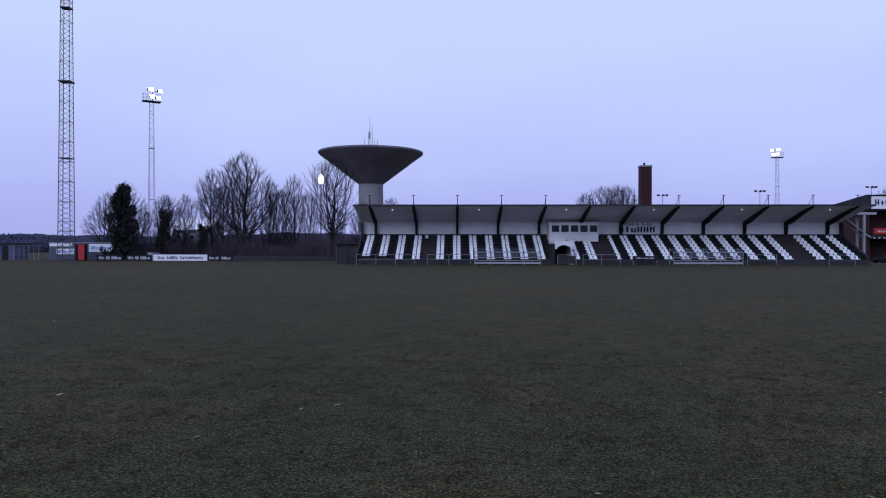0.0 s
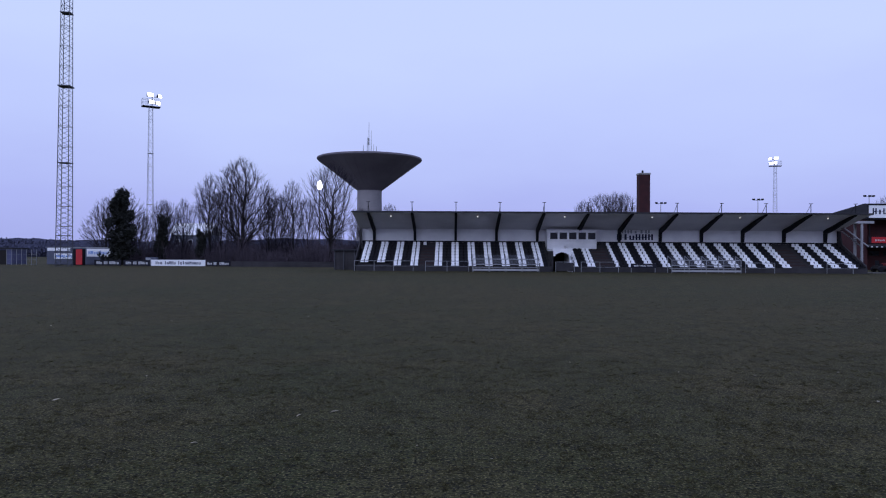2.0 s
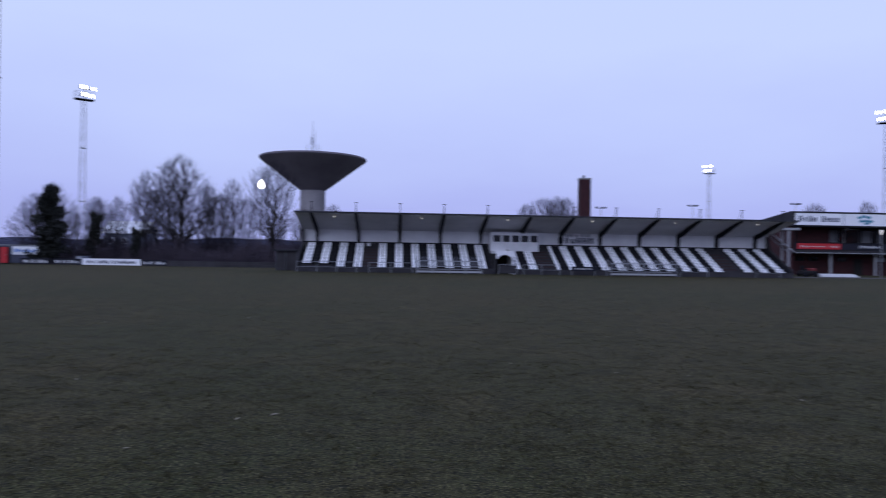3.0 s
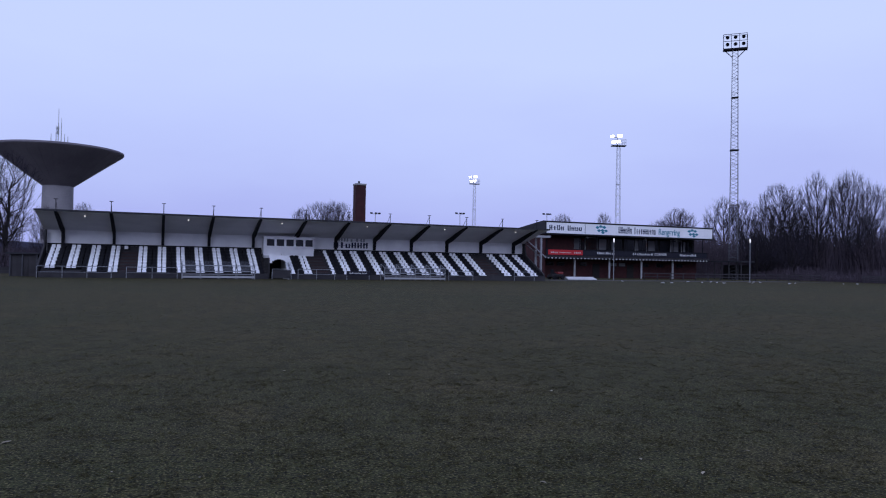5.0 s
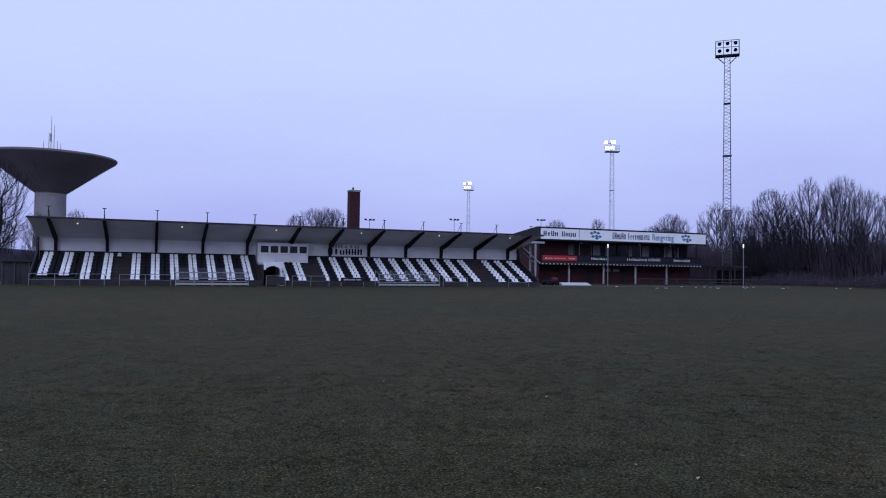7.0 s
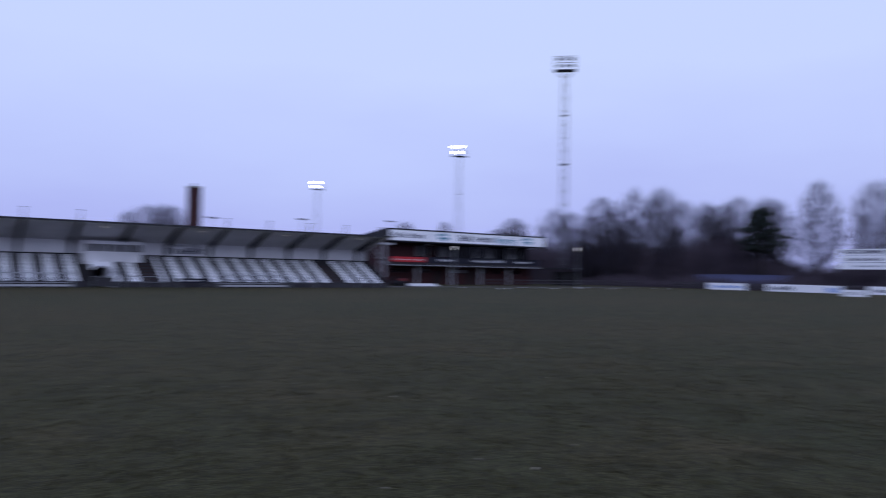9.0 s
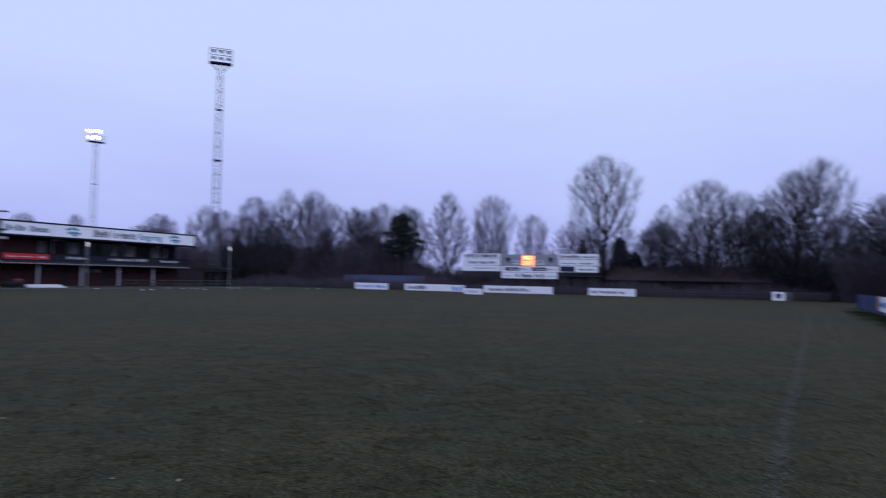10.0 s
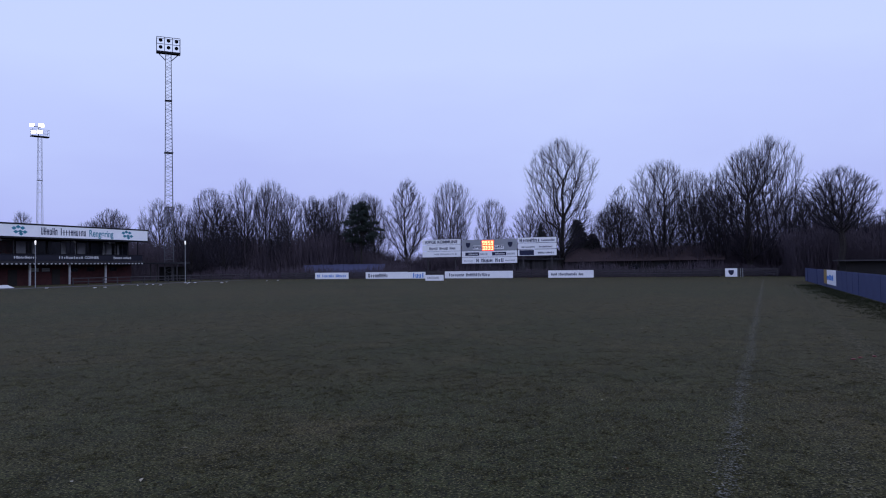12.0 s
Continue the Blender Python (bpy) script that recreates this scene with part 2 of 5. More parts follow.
class Shape:
    """Gathers vertices and faces of one mesh."""

    def __init__(self):
        self.v, self.f = [], []

    def box(self, x0, x1, y0, y1, z0, z1):
        k = len(self.v)
        self.v += [(x0, y0, z0), (x1, y0, z0), (x1, y1, z0), (x0, y1, z0), (x0, y0, z1), (x1, y0, z1), (x1, y1, z1), (x0, y1, z1)]
        self.f += [tuple(k + i for i in q) for q in ((0, 3, 2, 1), (4, 5, 6, 7), (0, 1, 5, 4), (1, 2, 6, 5), (2, 3, 7, 6), (3, 0, 4, 7))]
        return self

    def tube(self, p, q, r0, r1=None, n=6, caps=True):
        r1 = r0 if r1 is None else r1
        p, q = Vector(p), Vector(q)
        d = (q - p).normalized()
        a = d.orthogonal().normalized()
        b = d.cross(a)
        k = len(self.v)
        for c, r in ((p, r0), (q, r1)):
            for i in range(n):
                w = 2 * math.pi * i / n
                self.v.append(tuple(c + a * (r * math.cos(w)) + b * (r * math.sin(w))))
        for i in range(n):
            j = (i + 1) % n
            self.f.append((k + i, k + j, k + n + j, k + n + i))
        if caps:
            self.f += [tuple(k + n - 1 - i for i in range(n)), tuple(k + n + i for i in range(n))]
        return self

    def lathe(self, profile, n=48):
        k, m = len(self.v), len(profile)
        for i in range(n):
            w = 2 * math.pi * i / n
            self.v += [(r * math.cos(w), r * math.sin(w), z) for r, z in profile]
        for i in range(n):
            j = (i + 1) % n
            for s in range(m - 1):
                self.f.append((k + i * m + s, k + j * m + s, k + j * m + s + 1, k + i * m + s + 1))
        return self

    def sweep(self, section, x0, x1):
        """A closed (y, z) outline pulled along x."""
        k, n = len(self.v), len(section)
        self.v += [(x0, y, z) for y, z in section] + [(x1, y, z) for y, z in section]
        for i in range(n):
            j = (i + 1) % n
            self.f.append((k + i, k + j, k + n + j, k + n + i))
        self.f += [tuple(k + n - 1 - i for i in range(n)), tuple(k + n + i for i in range(n))]
        return self

    def tri(self, a, b, c):
        k = len(self.v)
        self.v += [tuple(a), tuple(b), tuple(c)]
        self.f.append((k, k + 1, k + 2))
        return self

    def quad(self, a, b, c, d):
        k = len(self.v)
        self.v += [tuple(a), tuple(b), tuple(c), tuple(d)]
        self.f.append((k, k + 1, k + 2, k + 3))
        return self

    def mesh(self, name, mat, smooth=False):
        me = bpy.data.meshes.new(name)
        me.from_pydata(self.v, [], self.f)
        me.materials.append(mat)
        if smooth:
            me.shade_smooth()
        me.update()
        return me


def part(name, shape, mat, parent, label="", smooth=False):
    ob = new(name, shape if isinstance(shape, bpy.types.Mesh) else shape.mesh(name, mat, smooth))
    ob.parent = parent
    return tagged(ob, label)


def thing(name, label, category, at=(0, 0, 0), group="", turn=0.0, kind=""):
    ob = new(name)
    ob.matrix_basis = pose(*at, 0, 0, turn)
    ob.empty_display_size = 0.2
    return tagged(ob, label, category, group, kind)


def solid(name, shape, mat, label, category, kind="", group="", smooth=False):
    return tagged(new(name, shape.mesh(name, mat, smooth)), label, category, group, kind)


def box(*a):
    return Shape().box(*a)


def tube(*a, **k):
    return Shape().tube(*a, **k)


def word_bars(parent, x, y, z, width, height, words, mat, seed=1, name="word_bar", axis="x"):
    """A row of plain linked bars for each word, in place of words that stay unlettered, on a board facing the pitch."""
    rng = random.Random(seed)
    u = width / (sum(words) + 0.8 * (len(words) - 1))
    c = 0.0
    for n_letters in words:
        s, upper, lower = Shape(), [], []
        for i in range(n_letters):
            tall = height * (1.0 if rng.random() < 0.35 or i == 0 else 0.76)
            strokes = ((0.08, 0.36), (0.58, 0.86)) if rng.random() < 0.8 else ((0.30, 0.64),)
            lo, hi = rng.choice(((0.60, 0.76), (0.36, 0.52), (0.0, 0.15)))
            for k, (a, b) in enumerate(strokes):
                if upper:
                    lo2, hi2 = (lo, hi) if k else (0.42, 0.47)
                    upper += [(upper[-1][0], hi2 * height), ((c + i + a) * u, hi2 * height)]
                    lower += [(lower[-1][0], lo2 * height), ((c + i + a) * u, lo2 * height)]
                upper += [((c + i + a) * u, tall), ((c + i + b) * u, tall)]
                lower += [((c + i + a) * u, 0.0), ((c + i + b) * u, 0.0)]
        line = upper + lower[::-1]
        m = len(line)
        for back in (0.008, 0.001):
            s.v += [(x + a, y - back, z + h) if axis == "x" else (x - back, y - a, z + h) for a, h in line]
        s.f += [tuple(range(m))[::-1], tuple(range(m, 2 * m))] + [(k, (k + 1) % m, m + (k + 1) % m, m + k) for k in range(m)]
        part(name, s, mat, parent)
        c += n_letters + 0.8


def lettering(text, size, at, mat, parent, name, turn=-90, bold=0.018, stretch=1.0):
    """Letters of the built-in font on an upright board."""
    cu = bpy.data.curves.new(name, "FONT")
    cu.body, cu.size, cu.extrude, cu.align_x, cu.align_y, cu.offset = text, size, 0.004, "CENTER", "CENTER", bold
    cu.materials.append(mat)
    ob = new(name, cu)
    ob.matrix_basis = pose(*at, 90, 0, turn) @ Matrix.Diagonal((stretch, 1, 1, 1))
    ob.parent = parent
    return ob


# ---------- ground ----------
g = Shape()
g.quad((-3000, -3000, 0), (3000, -3000, 0), (3000, 3000, 0), (-3000, 3000, 0))
solid("ground", g, TURF, "worn winter grass pitch and surrounding turf, greenish brown", "grass", "structure")


def flecks(name, label, mat, seed, count, x0, x1, line, spread, size, top=0.010):
    """Many small flat scraps of pale turf strewn along a line in the grass."""
    rng = random.Random(seed)
    m = Shape()
    for _ in range(count):
        x = x0 + (x1 - x0) * rng.random()
        y = line(x) + rng.gauss(0, spread)
        w, d, a = rng.uniform(0.3, 1.0) * size, rng.uniform(0.15, 0.5) * size, rng.uniform(0, math.pi)
        c, e, z = math.cos(a), math.sin(a), rng.uniform(0.004, top)
        m.quad((x - c * w, y - e * w, z), (x + e * d, y - c * d, z), (x + c * w, y + e * w, z), (x - e * d, y + c * d, z))
    return solid(name, m, mat, label, "line marking", "structure")


flecks("touchline", "worn white chalk line in the grass", CHALK, 41, 19000, -9.0, 86.0, lambda x: 0.36 - 0.036 * x + 0.02 * math.sin(x * 0.7), 0.06, 0.026, 0.026)
flecks("trodden_path", "pale trodden strip in the grass beside the fence", TRODDEN, 42, 16000, -4.0, 62.0, lambda x: -1.85 - 0.031 * x, 0.16, 0.045, 0.018)
flecks("trodden_track", "faint pale wheel track in the grass beside the touchline", TRODDEN, 43, 4200, -3.0, 48.0, lambda x: -0.62 - 0.033 * x + 0.05 * math.sin(x * 0.4), 0.09, 0.03)
path = Shape()
path.quad((40.5, 74, 0.006), (84, 74, 0.006), (90.5, 70, 0.006), (40.5, 70, 0.006))
solid("gravel_path", path, GRAVEL, "pale gravel strip in front of the clubhouse", "path", "structure")

# ---------- main stand ----------
X0, X1 = -10.0, 40.7
BAY, RIB0 = 4.318, -8.40
EAVE_Y, EAVE_Z, BACK_Y, BEND_Z, SILL_Z = 67.5, 5.83, 73.2, 4.32, 3.02
stand = thing("grandstand", "long white grandstand with black ribs and a cantilever roof", "grandstand", (0, 0, 0))
ROWS, TREAD, RISE, ROW_Y, ROW_Z = 8, 0.64, 0.300, 68.0, 0.36
for r in range(ROWS):
    for xa, xb in ((X0 + 0.4, 9.75), (11.6, X1 - 0.3)):
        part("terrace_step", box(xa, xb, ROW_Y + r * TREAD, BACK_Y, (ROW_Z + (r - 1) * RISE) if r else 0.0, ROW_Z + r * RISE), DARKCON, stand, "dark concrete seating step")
part("back_wall", box(X0 + 0.1, X1 - 0.1, BACK_Y, BACK_Y + 0.2, 0, BEND_Z + 0.1), WHITE, stand, "white painted back wall")
soff = Shape()
curve = [(BACK_Y, BEND_Z), (BACK_Y - 0.35, BEND_Z + 0.16), (71.8, 4.72), (70.2, 5.17), (68.6, 5.55), (EAVE_Y, EAVE_Z - 0.10)]
soff.sweep(curve + [(y, z + 0.05) for y, z in reversed(curve)], X0, X1)
part("soffit", soff, SOFFIT, stand, "white boarded underside of the roof")
roof = Shape()
roof.sweep([(y, z + 0.054) for y, z in curve] + [(EAVE_Y - 0.06, EAVE_Z - 0.05), (EAVE_Y - 0.06, EAVE_Z + 0.04), (BACK_Y + 0.3, BEND_Z + 0.75), (BACK_Y + 0.3, BEND_Z + 0.06)], X0 - 0.03, X1 + 0.03)
part("roof", roof, FELT, stand, "dark felt roof with a thin edge")
fascia = part("fascia", box(X0 - 0.04, X1 + 0.04, EAVE_Y - 0.13, EAVE_Y - 0.064, EAVE_Z - 0.10, EAVE_Z + 0.06), FELT, stand, "thin dark fascia")
part("wall_rail", box(X0 + 0.3, 9.7, BACK_Y - 0.10, BACK_Y - 0.003, SILL_Z - 0.10, SILL_Z + 0.06), BLACK, stand)
part("wall_rail", box(15.2, X1 - 0.3, BACK_Y - 0.10, BACK_Y - 0.003, SILL_Z - 0.10, SILL_Z + 0.06), BLACK, stand)
part("skirting", box(X0 + 0.3, 9.75, BACK_Y - 0.03, BACK_Y - 0.002, 2.0, SILL_Z - 0.105), DARKCON, stand, "dark strip at the foot of the back wall")
part("skirting", box(15.0, X1 - 0.3, BACK_Y - 0.03, BACK_Y - 0.002, 2.0, SILL_Z - 0.105), DARKCON, stand, "dark strip at the foot of the back wall")
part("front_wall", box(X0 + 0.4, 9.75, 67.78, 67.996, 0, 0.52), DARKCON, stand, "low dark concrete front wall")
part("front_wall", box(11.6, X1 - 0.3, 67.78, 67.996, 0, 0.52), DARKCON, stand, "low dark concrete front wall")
for side, xs in (("end_wall", X0 + 0.1), ("end_wall", X1 - 0.3)):
    e = Shape()
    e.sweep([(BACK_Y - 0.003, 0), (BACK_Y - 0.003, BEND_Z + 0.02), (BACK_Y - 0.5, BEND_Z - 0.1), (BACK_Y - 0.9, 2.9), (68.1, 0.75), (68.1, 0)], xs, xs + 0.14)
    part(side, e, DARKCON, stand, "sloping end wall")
rib_shape = Shape()
lower = [(BACK_Y - 0.003, SILL_Z + 0.07), (BACK_Y - 0.32, SILL_Z + 0.07), (BACK_Y - 0.42, BEND_Z - 0.28), (71.6, 4.30), (70.0, 4.84), (68.4, 5.36), (EAVE_Y + 0.05, 5.62)]
rib_shape.sweep(lower + [(y, z - 0.004) for y, z in reversed(curve)], -0.13, 0.13)
rib_mesh = rib_shape.mesh("rib", BLACK)
for i in range(12):
    part("rib", rib_mesh, BLACK, stand).location = (RIB0 + i * BAY, 0, 0)
pole_shape = Shape()
pole_shape.tube((0, EAVE_Y + 0.05, EAVE_Z), (0, EAVE_Y + 0.05, EAVE_Z + 0.95), 0.035)
pole_shape.tube((0, EAVE_Y + 0.05, EAVE_Z + 0.88), (0, EAVE_Y + 1.15, EAVE_Z - 0.1), 0.022, n=5)
pole_shape.box(-0.16, 0.16, EAVE_Y - 0.02, EAVE_Y + 0.12, EAVE_Z + 0.93, EAVE_Z + 0.985)
pole_mesh = pole_shape.mesh("roof_post", BLACK)
for i in range(12):
    part("roof_post", pole_mesh, BLACK, stand, "short braced steel post on the roof edge").location = (RIB0 + i * BAY, 0, 0)
bulb_s = Shape().lathe([(0.0, -0.12), (0.05, -0.10), (0.07, -0.04), (0.05, 0.02), (0.0, 0.03)], 10)
for i in (0, 2, 4, 6, 8, 10):
    lamp = thing("soffit_lamp", "small round lamp hanging under the stand roof", "lamp", (RIB0 + (i + 0.5) * BAY, 68.5, 5.47), "lamps under the stand roof")
    part("holder", tube((0, 0, 0.02), (0, 0, 0.14), 0.04, n=8), BLACK, lamp)
    part("bulb", bulb_s.mesh("bulb", BULBGLOW, True), BULBGLOW, lamp)

# stairs between the seat blocks
for xa, xb in ((-3.42, -1.92), (14.35, 15.85), (33.35, 35.15)):
    for r in range(ROWS * 2):
        part("stair_step", box(xa, xb, ROW_Y - 0.1 + r * TREAD / 2, BACK_Y - 0.2, 0.05 if r == 0 else ROW_Z - 0.3 + (r - 1) * RISE / 2, ROW_Z - 0.13 + r * RISE / 2), BROWN, stand)

# commentary box and players' tunnel
cab = thing("commentary_box", "white commentary box with five dark windows", "box", (0, 0, 0))
part("body", box(9.78, 14.92, 72.0, BACK_Y - 0.004, 2.30, 4.22), WHITE, cab)
part("cap", box(9.70, 15.0, 71.9, BACK_Y - 0.006, 4.224, 4.30), WHITE, cab)
for i in range(5):
    xa = 10.02 + i * 0.985
    win = part("window", box(xa, xa + 0.90, 71.975, 71.997, 3.22, 4.06), WHITE, cab, "white window frame")
    part("pane", box(xa + 0.07, xa + 0.83, 71.965, 71.972, 3.30, 3.99), GLASS, win)
part("sill", box(9.80, 14.9, 71.93, 71.996, 3.12, 3.19), WHITE, cab)
tun = thing("players_tunnel", "white framed dark tunnel mouth beneath the commentary box", "tunnel", (0, 0, 0))
arch = Shape()
xs = [9.85 + 1.75 * i / 8 for i in range(9)]
hs = [1.55, 1.75, 1.86, 1.92, 1.94, 1.92, 1.86, 1.75, 1.55]
for i in range(8):
    arch.box(xs[i], xs[i + 1], 68.0, 68.2, min(hs[i], hs[i + 1]), 2.05)
part("arch", arch, WHITE, tun, "shallow white arch")
part("lintel", box(9.78, 11.7, 68.0, 72.0, 2.054, 2.30), WHITE, tun)
part("side_wall", box(9.77, 9.85, 68.0, 72.4, 0, 2.05), DARKCON, tun)
bal = Shape()
bal.sweep([(67.2, 0.0), (67.2, 0.35), (68.2, 1.0), (70.2, 2.3), (71.9, 2.6), (71.9, 0)], 11.52, 11.62)
part("balustrade", bal, WHITE, tun, "white sloping side wall")
part("back_door", box(9.9, 11.5, 72.2, 72.4, 0, 2.0), DARKWOOD, tun)
for xx in (9.95, 11.75):
    gt = Shape()
    gt.tube((xx, 67.0, 0), (xx, 67.0, 1.0), 0.03)
    part("gate_post", gt, STEEL, tun)
part("gate_panel", box(10.0, 11.7, 67.03, 67.06, 0.10, 0.90), DARKCON, tun, "dull grey gate panel")
part("gate_rail", tube((9.95, 67.0, 0.98), (11.75, 67.0, 0.98), 0.025), STEEL, tun)

# seats: one shell and pedestal per seat
shell = Shape()
shell.sweep([(0.0, 0.19), (0.03, 0.24), (0.32, 0.21), (0.38, 0.26), (0.42, 0.50), (0.46, 0.50), (0.43, 0.20), (0.36, 0.15), (0.05, 0.16)], -0.175, 0.175)
for k, (x, y, z) in enumerate(shell.v):
    if z > 0.45:
        shell.v[k] = (x * 0.80, y, z)
    elif y < 0.04:
        shell.v[k] = (x * 0.86, y, z)
SHELL_W, SHELL_B = shell.mesh("seat_shell", SEATW), shell.mesh("seat_shell", SEATB)
FOOT = Shape().box(-0.03, 0.03, 0.30, 0.46, 0.0, 0.17).mesh("bracket", BLACK)
SEAT = 0.42
white_mid = [-1.50 + 1.68 * k for k in range(7)] + [-3.90 - 1.68 * k for k in range(4)] + [29.5 + 1.68 * k for k in range(-8, 3)] + [35.95, 37.63, 39.31, 40.9] + [12.0, 13.72]
white_x = [m + s for m in white_mid for s in (-SEAT / 2, SEAT / 2)]
blocks = [(-9.57, -3.55, 0, 8), (-1.75, 9.4, 0, 8), (11.79, 14.2, 0, 6), (16.27, 33.3, 0, 8), (35.32, 40.45, 0, 8)]
lo_seen = []
for xa, xb, ra, rb in blocks:
    start = min(white_x, key=lambda w: abs(w - xa))
    n = int((xb - start) / SEAT + 1.01)
    for i in range(n):
        x = start + i * SEAT
        is_white = any(abs(x - w) < 0.13 for w in white_x)
        for r in range(max(ra, 1) if x < -6.3 else ra, rb):
            lo_seen.append((x, r, is_white))
rest = {True: Shape(), False: Shape()}
for x, r, is_white in lo_seen:
    if not is_white or r == ROWS - 1:
        k, sh = len(rest[is_white].v), rest[is_white]
        sh.v += [(vx + x, vy + ROW_Y + r * TREAD + 0.12, vz + ROW_Z + r * RISE) for vx, vy, vz in shell.v]
        sh.f += [tuple(k + i for i in f) for f in shell.f]
        continue
    s = new("stadium_seat", SHELL_W if is_white else SHELL_B)
    s.location = (x + random.uniform(-0.008, 0.008), ROW_Y + r * TREAD + 0.12, ROW_Z + r * RISE)
    tagged(s, "white plastic stadium seat on the dark stand steps", "seat", "white stand seats")
solid("black_seats", rest[False], SEATB, "rows of black plastic stadium seats on the stand", "seats", "stuff")
solid("top_row_seats", rest[True], SEATW, "top row of white plastic stadium seats", "seats", "stuff")
solo = new("stadium_seat", SHELL_W)
solo.location = (-3.0, 72.5, 2.47)
tagged(solo, "single white plastic seat at the top of a stairway", "seat", "white stand seats")


# dugouts
def dugout(xa, xb):
    d = thing("dugout", "low team dugout with clear panels and a grey steel frame", "dugout", (xa, 66.0, 0), "dugouts beside the pitch")
    w = xb - xa
    for i in range(5):
        xx = w * i / 4
        part("post", tube((xx, 0, 0), (xx, 0, 1.22), 0.035), STEEL, d)
        part("post", tube((xx, 1.3, 0), (xx, 1.3, 1.62), 0.035), STEEL, d)
        part("rafter", tube((xx, 0, 1.22), (xx, 1.3, 1.62), 0.03), STEEL, d)
    for z in (1.24, 0.72):
        part("rail", box(-0.05, w + 0.05, -0.03, 0.03, z - 0.04, z + 0.04), STEEL, d)
    part("front_board", box(0, w, -0.025, 0.025, 0.12, 0.30), GREYPOST, d, "pale grey front board")
    part("bench", box(0.1, w - 0.1, 0.8, 1.15, 0.40, 0.46), GREYPOST, d)
    for i in range(4):
        a, b = w * i / 4 + 0.05, w * (i + 1) / 4 - 0.05
        part("panel", Shape().quad((a, 0.02, 1.26), (b, 0.02, 1.26), (b, 1.28, 1.66), (a, 1.28, 1.66)), ACRYLIC, d, "cloudy clear roof panel")
        part("panel", box(a, b, -0.004, 0.004, 0.77, 1.19), ACRYLIC, d, "cloudy clear front panel")


dugout(1.9, 8.2)
dugout(20.85, 27.4)


# pitch-side rails and the dark notice board
def rail_run(xa, xb, y, step=2.1, h=1.0):
    r = thing("pitch_rail", "grey steel tube rail along the stand front", "railing", (xa, y, 0), "rails before the stand")
    n = max(1, round((xb - xa) / step))
    for i in range(n + 1):
        part("post", tube(((xb - xa) * i / n, 0, 0), ((xb - xa) * i / n, 0, h), 0.028), STEEL, r)
    part("rail", tube((0, 0, h), (xb - xa, 0, h), 0.026), STEEL, r)
    part("rail", tube((0, 0, h * 0.5), (xb - xa, 0, h * 0.5), 0.018), STEEL, r)


rail_run(-9.6, -3.9, 66.9)
rail_run(-2.7, 1.5, 66.9)
rail_run(12.4, 16.0, 66.9)
rail_run(28.2, 31.0, 66.9)
rail_run(36.0, 38.5, 66.9)
nb = thing("notice_board", "black board with pale lettering bars on the stand rail", "sign", (17.0, 66.8, 0))
part("board", box(0.15, 2.6, -0.02, 0.02, 0.45, 0.88), BANNER, nb)
for xx in (0.2, 2.5):
    part("post", tube((xx, 0.04, 0), (xx, 0.04, 0.9), 0.03), STEEL, nb)
word_bars(nb, 0.45, -0.02, 0.60, 1.8, 0.14, [9, 4], PALEINK, 5)
shop = thing("wall_sign", "dark blue letter bars fixed on the white stand wall", "sign", (0, 0, 0))
word_bars(shop, 17.25, 73.19, 3.28, 3.95, 0.62, [6], INK, 7)
word_bars(shop, 17.75, 73.19, 3.98, 3.1, 0.36, [5], SIGNG, 9)

# shed beside the stand
shed = thing("ticket_shed", "small dark flat-roofed shed beside the stand", "shed", (-12.3, 71.0, 0))
part("body", box(0.1, 2.1, 0, 1.8, 0, 1.98), GREYWOOD, shed)
part("roof", box(-0.25, 2.35, -0.3, 2.0, 1.984, 2.12), FELT, shed)
part("door", box(0.55, 1.45, -0.03, -0.002, 0, 1.85), GREYWOOD, shed)
for xx in (0.06, 1.0, 2.14):
    part("post", box(xx - 0.04, xx + 0.04, -0.14, -0.06, 0, 1.98), MASTSTEEL, shed)

# ---------- clubhouse ----------
CY = 84.0
club = thing("clubhouse", "two-storey red brick clubhouse with balcony and white roof sign", "clubhouse", (50.0, CY, 0))
CW = 29.9
part("ground_wall", box(0.2, CW - 0.6, 2.4, 9.0, 0, 2.95), BRICK, club, "dark red brick wall")
part("upper_wall", box(0.2, 6.0, 1.9, 9.0, 3.15, 6.15), BRICK, club, "dark red brick wall")
part("upper_back", box(6.0, CW - 0.6, 3.0, 9.0, 3.15, 6.15), DARKWOOD, club)
part("side_wall", box(-0.1, 0.196, 0.3, 9.0, 0, 6.15), BRICK, club, "dark red brick end wall")
part("floor_slab", box(0, CW - 0.3, 0.0, 9.0, 2.954, 3.15), DARKCON, club)
rf = Shape()
rf.sweep([(-0.3, 6.2), (-0.3, 8.02), (0.2, 8.08), (9.4, 7.1), (9.4, 6.2)], -0.25, CW + 0.15)
part("roof", rf, FELT, club, "dark felt roof")
sign = part("roof_sign", box(0, CW - 0.1, -0.42, -0.305, 6.32, 7.82), SIGNW, club, "long white sign along the roof edge")
part("edge_trim", box(-0.2, CW + 0.1, -0.44, -0.302, 7.825, 7.98), BLACK, club)
part("edge_trim", box(-0.2, CW + 0.1, -0.44, -0.302, 6.10, 6.315), BLACK, club)
part("joint", box(6.30, 6.36, -0.432, -0.422, 6.34, 7.80), INK, club)
word_bars(club, 0.35, -0.42, 6.75, 5.5, 0.72, [4, 4], INK, 11)
word_bars(club, 12.1, -0.42, 6.65, 6.8, 0.95, [6, 10], INK, 12)
lettering("Rengøring", 1.28, (21.4, -0.43, 7.05), TEAL, club, "sign_word", 0, 0.02, 0.78)
